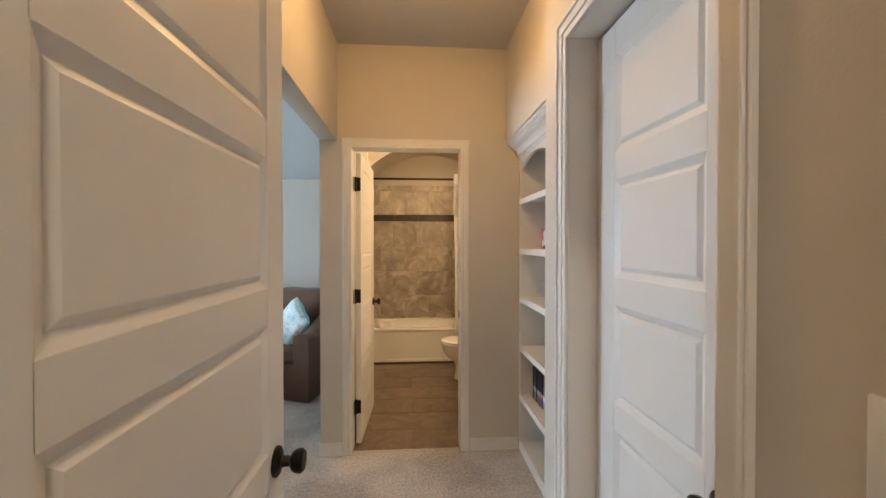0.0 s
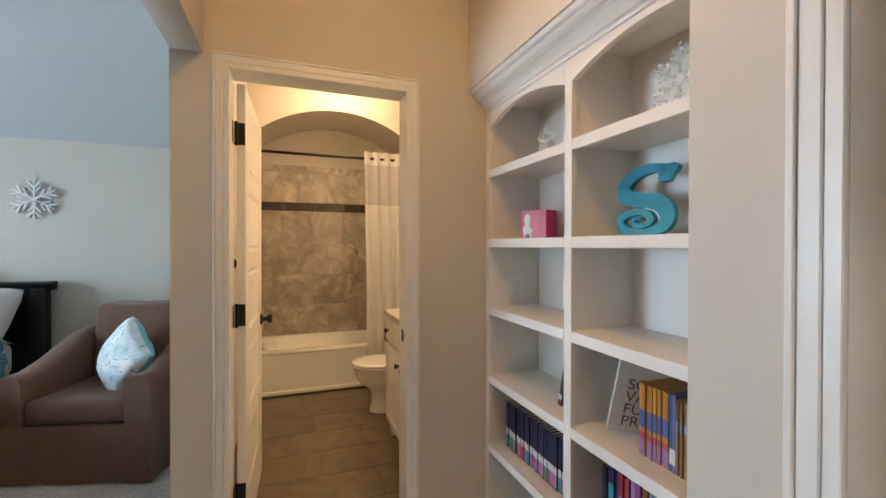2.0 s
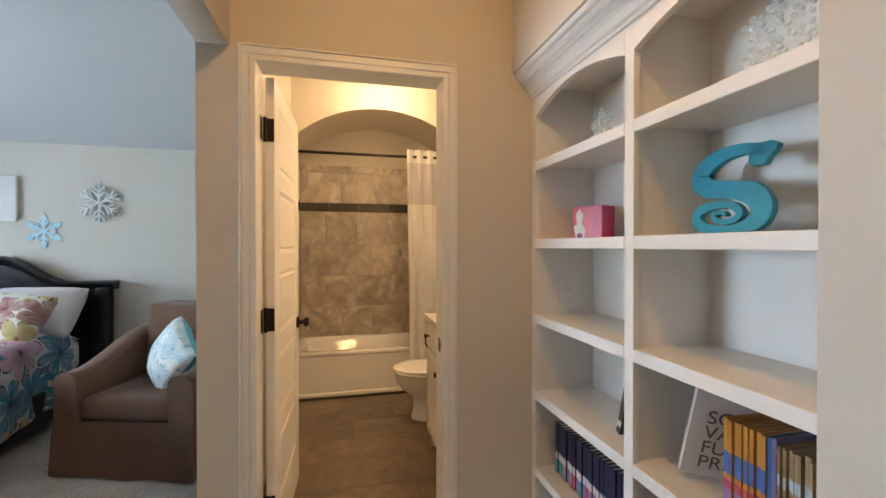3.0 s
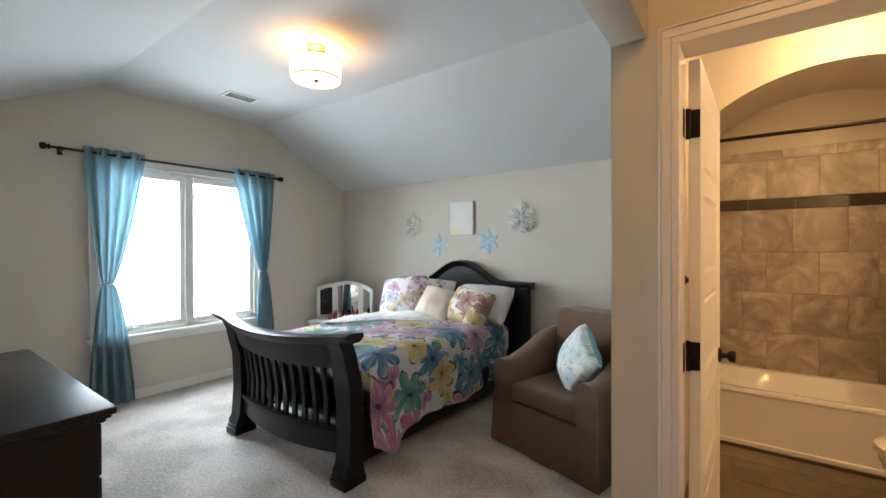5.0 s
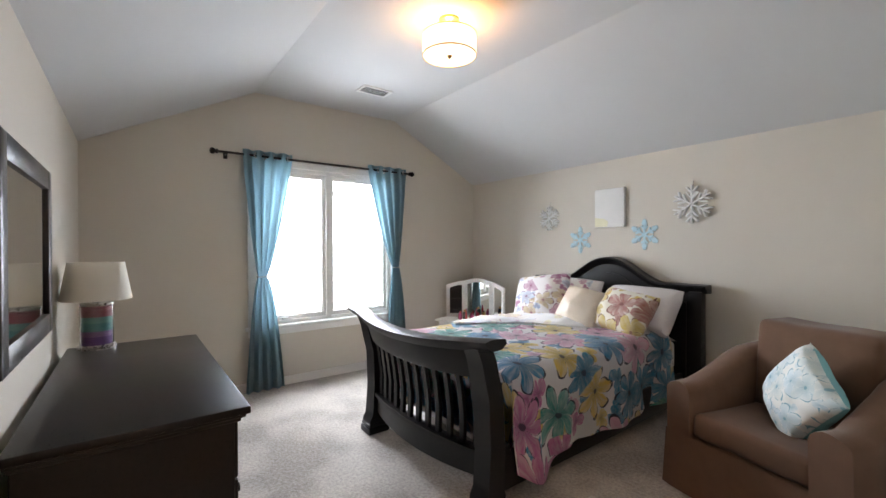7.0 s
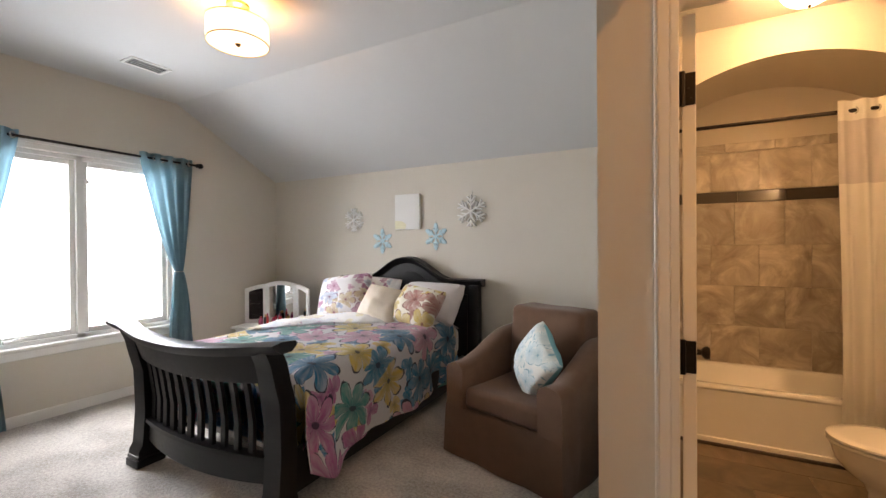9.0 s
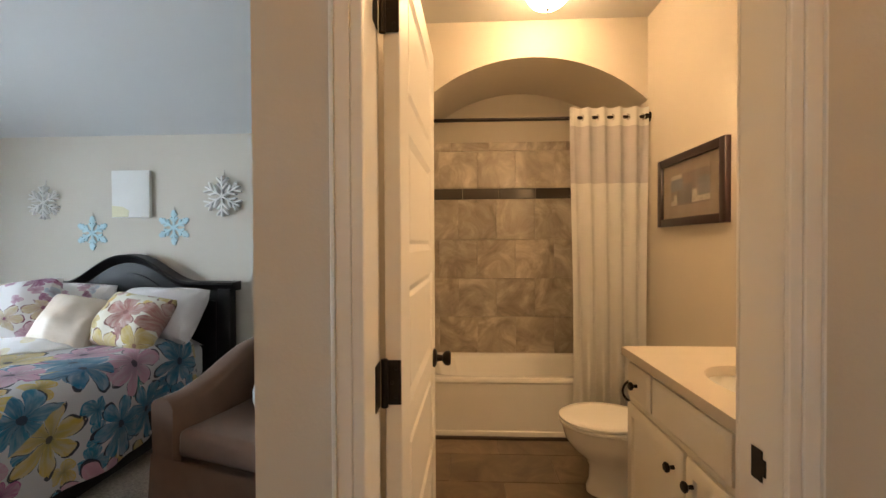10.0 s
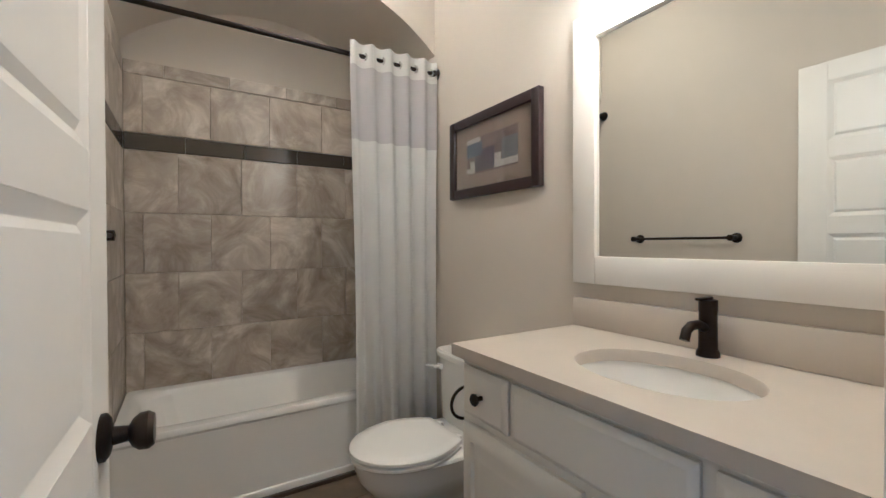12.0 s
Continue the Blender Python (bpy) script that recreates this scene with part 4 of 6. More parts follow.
# table lamp with layered glitter in a glass cylinder
LM = pose(-3.27, 1.585, 0.80)
tl = thing("table_lamp", LM, "table lamp with layered coloured glitter in a glass body", "lamp")
part("base", lathe(bmesh.new(), [(0.0, 0.0), (0.088, 0.0), (0.088, 0.018), (0.078, 0.024), (0.0, 0.024)]), M_METAL, tl)
bands = [(0.024, 0.07, (0.20, 0.08, 0.34)), (0.07, 0.10, (0.34, 0.20, 0.50)), (0.10, 0.145, (0.10, 0.40, 0.42)), (0.145, 0.18, (0.22, 0.55, 0.52)), (0.18, 0.215, (0.50, 0.16, 0.20)), (0.215, 0.235, (0.60, 0.22, 0.26))]
for z0, z1, c in bands:
    part("glitter_layer", lathe(bmesh.new(), [(0.0, z0), (0.070, z0), (0.070, z1), (0.0, z1)]), mat("glitter", c, 0.35, var=0.35, scale=220, bump=0.6, bscale=300), tl, "coloured glitter layer")
g = part("glass_body", lathe(bmesh.new(), [(0.073, 0.024), (0.077, 0.024), (0.077, 0.245), (0.073, 0.245), (0.073, 0.024)], 36), M_GLASS, tl)
g.visible_shadow = False
part("collar", lathe(bmesh.new(), [(0.0, 0.243), (0.078, 0.243), (0.078, 0.255), (0.02, 0.262), (0.012, 0.30), (0.0, 0.30)]), M_METAL, tl)
part("shade", lathe(bmesh.new(), [(0.162, 0.275), (0.162, 0.279), (0.128, 0.485), (0.125, 0.485), (0.158, 0.277), (0.162, 0.275)], 40), M_SHADE, tl)
part("stem", tube(bmesh.new(), [(0, 0, 0.29), (0, 0, 0.48)], 0.006), M_METAL, tl)

# ceiling lamp: drum shade with bright top glow
CL = pose(-2.34, 3.41, TOP)
cl = thing("ceiling_lamp", CL, "lit white drum ceiling lamp with gold rim in the bedroom", "ceiling lamp")
part("canopy", lathe(bmesh.new(), [(0.0, 0.0), (0.065, 0.0), (0.065, -0.015), (0.03, -0.025), (0.012, -0.03), (0.012, -0.10), (0.0, -0.10)]), mat("aged_brass", (0.45, 0.30, 0.14), 0.3, metal=1.0), cl)
part("shade", lathe(bmesh.new(), [(0.176, -0.235), (0.176, -0.105), (0.172, -0.105), (0.172, -0.235), (0.176, -0.235)], 44), M_DIFFUSER, cl)
part("diffuser", lathe(bmesh.new(), [(0.0, -0.238), (0.172, -0.236), (0.172, -0.228), (0.0, -0.23)], 44), M_DIFFUSER, cl)
for z in (-0.237, -0.108):
    part("rim", lathe(bmesh.new(), [(0.172, z - 0.003), (0.178, z - 0.003), (0.178, z + 0.003), (0.172, z + 0.003), (0.172, z - 0.003)], 44), mat("brass_rim", (0.72, 0.54, 0.30), 0.35, metal=1.0), cl)
part("finial", lathe(bmesh.new(), [(0.0, -0.258), (0.008, -0.255), (0.012, -0.247), (0.018, -0.241), (0.018, -0.237), (0.0, -0.237)]), mat("brass_finial", (0.35, 0.22, 0.10), 0.3, metal=1.0), cl)

vent = thing("ceiling_vent", pose(-3.74, 3.60, TOP), "white slatted ceiling air vent", "vent")
b = bmesh.new()
for x0, x1, y0, y1 in ((-0.09, 0.09, -0.15, -0.13), (-0.09, 0.09, 0.13, 0.15), (-0.09, -0.07, -0.13, 0.13), (0.07, 0.09, -0.13, 0.13)):
    box(b, x0, x1, y0, y1, -0.008, 0.0)
part("frame", b, M_WHITE, vent)
# no duct behind: its shade is put into this flat sheet's dark colour
part("backing", boxed(-0.07, 0.07, -0.13, 0.13, -0.002, -0.0005), mat("duct_shade", (0.09, 0.09, 0.085), 0.9), vent)
for i in range(12):
    y = -0.12 + 0.24 * i / 11
    bl = boxed(-0.07, 0.07, -0.006, 0.006, -0.001, 0.001)
    bmesh.ops.transform(bl, matrix=pose(0, y, -0.006, 35), verts=bl.verts)
    part("slat", bl, M_WHITE, vent)

# wall decorations
canvas = thing("canvas_picture", pose(-2.43, BY, 1.73), "plain white canvas with a faint yellow wash on the wall", "picture")
part("canvas", boxed(-0.153, 0.153, -0.035, -0.002, -0.185, 0.185, 0.005), mat("white_canvas", (0.70, 0.69, 0.66), 0.9, scale=4, color2=(0.78, 0.77, 0.74), bump=0.2, bscale=300), canvas)
part("yellow_wash", prism(bmesh.new(), [(-0.15, -0.18), (-0.02, -0.18), (-0.01, -0.13), (-0.06, -0.10), (-0.15, -0.09)], "y", -0.0362, -0.0352), mat("pale_yellow_paint", (0.74, 0.70, 0.50), 0.9), canvas, "pale yellow brush wash")
M_TEALWOOD = mat("pale_teal_paint", (0.46, 0.66, 0.71), 0.7, var=0.08, scale=30)
M_SILVER = mat("whitewashed_wood", (0.80, 0.79, 0.76), 0.6, var=0.06, scale=20)


def snowflake(name, m, r, material, label, thick=0.012, leafy=True):
    ob = thing(name, m, label, "snowflake decoration", "wall snowflakes")
    for k in range(6):
        b = bmesh.new()
        a = pose(0, 0, 0, 0, 60 * k, 0)
        # a spine with two pairs of slanting bars; the painted ones end in round tips
        wide = 0.042 if leafy else 0.070
        bars = [(0.0, 0.93, 0)] + [(z, ln, s * 40) for z, ln in (((0.30, 0.40), (0.56, 0.40)) if leafy else ((0.34, 0.34), (0.62, 0.26))) for s in (-1, 1)]
        for z, ln, turn in bars:
            q = boxed(-wide * r, wide * r, -thick, -0.002, 0, ln * r, 0.004 if leafy else 0.002, 1)
            bmesh.ops.transform(q, matrix=pose(0, 0 if turn else -0.0015, z * r, 0, turn, 0), verts=q.verts)
            me = bpy.data.meshes.new("tmp")
            q.to_mesh(me)
            q.free()
            b.from_mesh(me)
            bpy.data.meshes.remove(me)
        if not leafy:
            lathe(b, [(0.0, -thick), (0.13 * r, -thick), (0.15 * r, -thick / 2), (0.13 * r, -0.002), (0.0, -0.002)], 14, pose(0, 0, 0.90 * r, 90) @ Matrix.Scale(-1, 4, (0, 0, 1)))
        bmesh.ops.transform(b, matrix=a, verts=b.verts)
        part("arm", b, material, ob)
    part("hook_string", tube(bmesh.new(), [(0, -0.004, r * 0.9), (0.004, -0.003, r * 1.25)], 0.0025, 6), M_METAL, ob)
    return ob


snowflake("snowflake", pose(-3.155, BY, 1.670), 0.145, M_SILVER, "whitewashed wooden snowflake hanging on the wall", 0.03)
snowflake("snowflake", pose(-1.695, BY, 1.705), 0.168, M_SILVER, "large whitewashed wooden snowflake hanging on the wall", 0.04)
snowflake("snowflake", pose(-2.768, BY, 1.427), 0.130, M_TEALWOOD, "pale teal snowflake hanging on the wall", 0.012, False)
snowflake("snowflake", pose(-2.10, BY, 1.467), 0.132, M_TEALWOOD, "pale teal snowflake hanging on the wall", 0.012, False)

# child's vanity table with folding mirror
VM = pose(-3.98, 5.0, 0, 0, 0, 14)
vt = thing("vanity_table", VM, "white vanity table with a three-part folding mirror in the corner", "vanity table")
part("tabletop", boxed(-0.40, 0.40, -0.20, 0.17, 0.46, 0.485, 0.006), M_WHITE, vt)
part("apron", boxed(-0.36, 0.36, -0.17, 0.15, 0.36, 0.46, 0.004), M_WHITE, vt)
for sx in (-1, 1):
    for sy in (-0.15, 0.12):
        part("leg", lathe(bmesh.new(), [(0.0, 0.0), (0.016, 0.0), (0.02, 0.1), (0.026, 0.3), (0.026, 0.38), (0.0, 0.38)], 12, pose(sx * 0.33, sy, 0)), M_WHITE, vt)


def mirror_leaf(w, h0, h1, m):
    """White frame with a gently arched top; h0 outer, h1 at the middle side."""
    n = 9
    topc = [(w * (-0.5 + i / n), h0 + (h1 - h0) * (math.sin(math.pi * (i / n) / 2) if h0 != h1 else 0)) for i in range(n + 1)]
    if h0 == h1:
        topc = [(w * (-0.5 + i / n), h0 + 0.035 * math.sin(math.pi * i / n)) for i in range(n + 1)]
    outer = [(-w / 2, 0.0)] + topc + [(w / 2, 0.0)]
    cx_, cz_ = 0, h0 / 2
    inner = [(u * (w - 0.08) / w, 0.04 + (v / h0) * (h0 - 0.08)) for u, v in outer]
    b = bmesh.new()
    lo = [[b.verts.new((u, y, v)) for u, v in ring] for y in (-0.012, 0.012) for ring in (outer, inner)]
    k = len(outer)
    for i in range(k):
        j = (i + 1) % k
        b.faces.new((lo[0][i], lo[0][j], lo[1][j], lo[1][i]))
        b.faces.new((lo[2][i], lo[3][i], lo[3][j], lo[2][j]))
        b.faces.new((lo[0][i], lo[2][i], lo[2][j], lo[0][j]))
        b.faces.new((lo[1][i], lo[1][j], lo[3][j], lo[3][i]))
    bmesh.ops.transform(b, matrix=m, verts=b.verts)
    f = part("mirror_frame", b, M_WHITE, vt)
    b = prism(bmesh.new(), inner, "y", -0.004, 0.004)
    bmesh.ops.transform(b, matrix=m, verts=b.verts)
    part("mirror_glass", b, M_MIRROR, f)


mirror_leaf(0.40, 0.455, 0.455, pose(0.02, 0.13, 0.487))
mirror_leaf(0.24, 0.40, 0.45, pose(-0.29, 0.085, 0.487, 0, 0, 24))
mirror_leaf(0.24, 0.40, 0.45, pose(0.33, 0.085, 0.487, 0, 0, 180 - 24))
cols = [(0.40, 0.02, 0.05), (0.55, 0.10, 0.22), (0.03, 0.03, 0.03), (0.50, 0.04, 0.04), (0.55, 0.30, 0.10), (0.35, 0.03, 0.12), (0.05, 0.04, 0.05)]
for i in range(9):
    rr = 0.014 + 0.006 * (i % 3)
    hh_ = 0.08 + 0.02 * ((i * 5) % 4)
    p = VM @ pose(-0.16 + 0.042 * i, -0.02 - 0.03 * (i % 2), 0.4855)
    bt = thing("cosmetic_bottle", p, "small red and dark cosmetic bottle on the white vanity table", "bottle", "cosmetics")
    part("bottle", lathe(bmesh.new(), [(0.0, 0.0), (rr, 0.0), (rr, hh_ * 0.7), (rr * 0.5, hh_ * 0.8), (0.0, hh_ * 0.8)], 14), mat("cosmetic", cols[i % 7], 0.3), bt)
    part("cap", lathe(bmesh.new(), [(0.0, hh_ * 0.8), (rr * 0.6, hh_ * 0.8), (rr * 0.55, hh_), (0.0, hh_)], 14), mat("cosmetic_cap", cols[(i + 2) % 7], 0.3), bt)


# ---- hall ----
SF = 1.117
Y0, Y1, YD = 1.722, 3.025, 2.385
shelf = thing("bookshelf", pose(SF, YD, 0), "white built-in bookshelf with two arched bays of shelves", "bookshelf")
SMm = pose(SF, YD, 0)
bays = ((2.405, 2.99), (1.757, 2.365))
b = bmesh.new()
for y0, y1 in ((2.99, Y1), (2.365, 2.405), (Y0, 1.757)):
    box(b, SF, SF + 0.022, y0, y1, 0.0, 2.0, 0.0015, 1)
part("face_frame", rel(b, SMm), M_TRIM, shelf)
for y0, y1 in ((2.99, Y1 - 0.002), (2.378, 2.392), (Y0 + 0.001, 1.757)):
    part("upright", rel(boxed(SF + 0.022, 1.40, y0, y1, 0, 2.03), SMm), M_TRIM, shelf)
part("back_panel", rel(boxed(1.40, 1.415, Y0 + 0.001, Y1 - 0.001, 0, 2.03), SMm), M_TRIM, shelf)
part("top_panel", rel(boxed(SF + 0.022, 1.40, Y0 + 0.001, Y1 - 0.001, 2.03, 2.05), SMm), M_TRIM, shelf)
BOARDS = (1.687, 1.352, 1.027, 0.695, 0.362, 0.05)
for y0, y1 in bays:
    for z in BOARDS:
        lo = z - 0.019 if z > 0.1 else 0.0
        b = boxed(SF - 0.001, SF + 0.022, y0, y1, lo, z + 0.019, 0.002, 1)
        ya, yb = (2.392, 2.99) if y0 > 2 else (1.757, 2.378)
        box(b, SF + 0.022, 1.40, ya, yb, z - 0.002, z + 0.018)
        part("shelf", rel(b, SMm), M_TRIM, shelf)
    # arched valance
    ym, hw_ = (y0 + y1) / 2, (y1 - y0) / 2
    arch = [(ym + hw_ * u, 1.905 + 0.058 * (1 - u * u)) for u in np.linspace(-1, 1, 21)]
    b = prism(bmesh.new(), arch + [(y1, 2.0), (y0, 2.0)], "x", SF, SF + 0.022)
    part("arched_valance", rel(b, SMm), M_TRIM, shelf)
prof = [(SF + 0.02, 1.985), (SF - 0.007, 1.985), (SF - 0.010, 1.992), (SF - 0.007, 1.999), (SF - 0.016, 2.003), (SF - 0.019, 2.012), (SF - 0.026, 2.024), (SF - 0.036, 2.034), (SF - 0.046, 2.039), (SF - 0.046, 2.045), (SF - 0.058, 2.049), (SF - 0.066, 2.057), (SF - 0.069, 2.066), (SF - 0.078, 2.068), (SF - 0.084, 2.072), (SF - 0.084, 2.092), (SF + 0.02, 2.092)]
part("crown_moulding", rel(prism(bmesh.new(), prof, "y", Y0, Y1 - 0.001), SMm), M_TRIM, shelf, flat=True)

# outlet in the bookshelf's side, switch plate by the entry
ol = thing("wall_outlet", pose(1.27, 2.9895, 1.13), "white electrical outlet inside the bookshelf", "outlet")
part("plate", boxed(-0.036, 0.036, -0.006, 0, -0.058, 0.058, 0.003), M_WHITE, ol)
for z in (-0.025, 0.025):
    part("socket", box(boxed(-0.017, 0.017, -0.008, -0.006, z - 0.014, z + 0.014, 0.001, 1), -0.008, -0.005, -0.0085, -0.0075, z - 0.005, z + 0.006), mat("outlet_insert", (0.72, 0.70, 0.66), 0.4), ol)
sw = thing("light_switch", pose(CX, 0.602, 1.19), "white light switch plate on the hall wall", "light switch")
part("plate", boxed(-0.006, 0, -0.037, 0.037, -0.058, 0.058, 0.003), M_WHITE, sw)
part("rocker", boxed(-0.010, -0.006, -0.016, 0.016, -0.033, 0.033, 0.002), M_WHITE, sw)


def book(m, w, h, d, cover, label, group="", band=None, category="book"):
    """Standing book: spine on -x, width along y, depth along x."""
    ob = thing("book", m, label, category, group)
    b = boxed(0, d, -w / 2, -w / 2 + 0.0018, 0, h)
    box(b, 0, d, w / 2 - 0.0018, w / 2, 0, h)
    box(b, 0, 0.002, -w / 2, w / 2, 0, h, 0.0006, 1)
    part("cover", b, cover, ob)
    part("pages", boxed(0.002, d - 0.004, -w / 2 + 0.0019, w / 2 - 0.0019, 0.003, h - 0.003), M_PAGES, ob)
    for z0, z1, mm in band or ():
        part("spine_label", boxed(-0.0006, 0.0004, -w / 2 + 0.0008, w / 2 - 0.0008, z0 * h, z1 * h), mm, ob)
    return ob


M_PAGES = mat("paper_pages", (0.66, 0.62, 0.54), 0.9, var=0.05, scale=90, stretch=(1, 30, 1))


def paint(name, c, rough=0.4):
    return mat(name, c, rough, var=0.06, scale=25)


M_NAVY = paint("navy_cover", (0.012, 0.016, 0.05))
LABELS = [paint("label_white", (0.65, 0.64, 0.62)), paint("label_teal", (0.03, 0.26, 0.30)), paint("label_red", (0.42, 0.05, 0.09)), paint("label_violet", (0.28, 0.16, 0.36)), paint("label_green", (0.05, 0.25, 0.15)), paint("label_rose", (0.5, 0.18, 0.25)), paint("label_blue", (0.05, 0.12, 0.36)), paint("label_pale_blue", (0.42, 0.50, 0.58))]
rng = random.Random(4)
y = 2.945
for i in range(23):
    w = 0.0225
    book(pose(1.19 + rng.uniform(-0.003, 0.004), y - w / 2, 0.3805), w - 0.0015, 0.212, 0.15, M_NAVY, "slim navy book with a coloured spine label in a row", "navy book series", [(0.28, 0.42, LABELS[0]), (0.03, 0.28, LABELS[1 + rng.randrange(5)])])
    y -= w
# right bay, upper row
Z3 = 0.7135
sets = [("red and yellow", 0.0, 8, 0.0132, 0.215, [(0.58, 0.27, 0.03), (0.52, 0.20, 0.03)], [(0.02, 0.24, 3), (0.24, 0.33, 2), (0.40, 0.64, 6)]), ("blue", 0.0, 2, 0.012, 0.215, [(0.03, 0.12, 0.28), (0.20, 0.16, 0.34)], [(0.1, 0.3, 0)]),
        ("tan", 0.0, 15, 0.0072, 0.205, [(0.42, 0.27, 0.12), (0.48, 0.33, 0.17)], [(0.60, 0.72, 7)]), ("dark red", 0.0, 1, 0.02, 0.20, [(0.12, 0.01, 0.02)], []), ("green", 0.0, 2, 0.018, 0.20, [(0.03, 0.16, 0.08), (0.5, 0.5, 0.48)], [(0.4, 0.6, 0)]), ("mixed", 0.0, 4, 0.02, 0.21, [(0.3, 0.05, 0.06), (0.05, 0.1, 0.2)], [(0.3, 0.5, 0)])]
y = 2.150
for nm, _, n, w, h, cs, bands_ in sets:
    ms = [paint("cover_" + nm.replace(" ", "_"), c) for c in cs]
    for i in range(n):
        if y - w < 1.76:
            break
        book(pose(1.20 + rng.uniform(-0.004, 0.006), y - w / 2, Z3), w - 0.001, h + rng.uniform(-0.003, 0.004), 0.14, ms[i % len(ms)], nm + " children's book standing in a shelf row", nm + " books", [(a, c, LABELS[k]) for a, c, k in bands_])
        y -= w
# silver book leaning beside them, its cover to the front
lb = thing("book", pose(1.19, 2.272, Z3 + 0.021, 14, 0, 0) @ pose(0, 0, 0, 0, 0, 63), "grey hardback with dark capitals on its cover, leaning", "book")
part("cover", box(boxed(0.0, 0.003, -0.19, 0.0, 0, 0.275), 0.015, 0.018, -0.19, 0.0, 0, 0.275), paint("grey_cover", (0.50, 0.48, 0.47)), lb)
part("pages", boxed(0.003, 0.015, -0.187, -0.001, 0.003, 0.272), M_PAGES, lb)
M_INK = paint("dark_lettering", (0.10, 0.05, 0.05))
for i, word in enumerate(("SO", "VAL", "FUTU", "PREZ")):
    cu = bpy.data.curves.new("words", "FONT")
    cu.body, cu.size, cu.extrude = word, 0.053, 0.0003
    tmp = new("words_tmp", cu)
    me = bpy.data.meshes.new_from_object(tmp.evaluated_get(bpy.context.evaluated_depsgraph_get()))
    bpy.data.objects.remove(tmp)
    me.materials.append(M_INK)
    w_ob = new("lettering", me)
    w_ob.parent = lb
    w_ob.matrix_local = pose(-0.0008, -0.035 + 0.012 * (i < 2) * 0 - 0.008 * (3 - i) * 0, 0.158 - 0.044 * i, 90, 0, -90)
# dark book leaning on the divider, left bay
db = book(pose(1.20, 2.545, Z3 + 0.0028, 14, 0, 0), 0.02, 0.21, 0.15, paint("olive_dark_cover", (0.05, 0.042, 0.03)), "dark hardback with a white sticker leaning on the divider", "", [(0.12, 0.22, LABELS[0])])
# right bay, lower row
y = 2.285
for i, c in enumerate([(0.02, 0.02, 0.05), (0.03, 0.02, 0.06), (0.02, 0.03, 0.08), (0.30, 0.02, 0.04), (0.33, 0.03, 0.04), (0.30, 0.2, 0.42), (0.25, 0.06, 0.2), (0.28, 0.10, 0.03), (0.5, 0.5, 0.5), (0.04, 0.2, 0.3), (0.30, 0.10, 0.04), (0.05, 0.05, 0.06), (0.4, 0.3, 0.1), (0.03, 0.1, 0.2)]):
    w = 0.018 + 0.009 * ((i * 7) % 4) / 3
    book(pose(1.185 + 0.006 * (i % 3), y - w / 2, 0.3805), w - 0.001, 0.235 + 0.010 * ((i * 3) % 4), 0.14, paint("mixed_cover", c), "chapter book with a coloured spine standing in a row", "chapter books", [(0.5, 0.7, LABELS[i % 6])] if i % 2 else [])
    y -= w
# floor-level shelves
y = 2.62
for i, c in enumerate([(0.05, 0.22, 0.10), (0.5, 0.42, 0.05), (0.05, 0.14, 0.3), (0.03, 0.03, 0.04), (0.3, 0.04, 0.05), (0.05, 0.3, 0.3)]):
    w = 0.028
    book(pose(1.17, y - w / 2, 0.0685), w - 0.001, 0.2 + 0.006 * (i % 3), 0.15, paint("picture_book_cover", c), "picture book with a bright spine on the lowest shelf", "picture books", [(0.3, 0.5, LABELS[(i + 1) % 6])])
    y -= w
y = 2.31
for i, c in enumerate([(0.02, 0.02, 0.05), (0.02, 0.03, 0.07), (0.03, 0.02, 0.02), (0.2, 0.03, 0.04), (0.03, 0.05, 0.12), (0.02, 0.02, 0.03)]):
    w = 0.03
    book(pose(1.17, y - w / 2, 0.0685), w - 0.001, 0.22, 0.16, paint("dark_picture_book", c), "dark picture book on the lowest shelf", "dark books", [])
    y -= w

# teal letter S: a swept stroke ending in a spiral
mS = paint("teal_letter_paint", (0.015, 0.225, 0.315), 0.45)
line_ = [(0.083, 0.197, 13), (0.060, 0.204, 14), (0.020, 0.212, 14), (-0.035, 0.207, 19), (-0.081, 0.183, 25), (-0.096, 0.153, 28), (-0.068, 0.124, 26), (-0.003, 0.112, 23), (0.056, 0.097, 27), (0.086, 0.064, 26), (0.080, 0.032, 22), (0.038, 0.012, 14), (-0.011, 0.008, 11), (-0.075, 0.018, 14), (-0.098, 0.043, 14), (-0.083, 0.066, 13), (-0.043, 0.075, 10), (0.006, 0.071, 10), (0.031, 0.052, 9), (0.020, 0.034, 8), (-0.015, 0.029, 7), (-0.043, 0.040, 7), (-0.037, 0.054, 6), (-0.015, 0.053, 5), (-0.009, 0.044, 4)]
pts, wid = [], []
for i in range(len(line_) - 1):           # a smooth line through the stroke's middle
    p0, p1, p2, p3 = (line_[max(0, min(len(line_) - 1, i + k))] for k in (-1, 0, 1, 2))
    for t in np.linspace(0, 1, 5)[:-1]:
        q = [0.5 * (2 * p1[k] + (p2[k] - p0[k]) * t + (2 * p0[k] - 5 * p1[k] + 4 * p2[k] - p3[k]) * t * t + (3 * p1[k] - p0[k] - 3 * p2[k] + p3[k]) * t ** 3) for k in range(3)]
        pts.append((q[0], q[1]))
        wid.append(q[2] / 1000)
ring0, rings = [], []
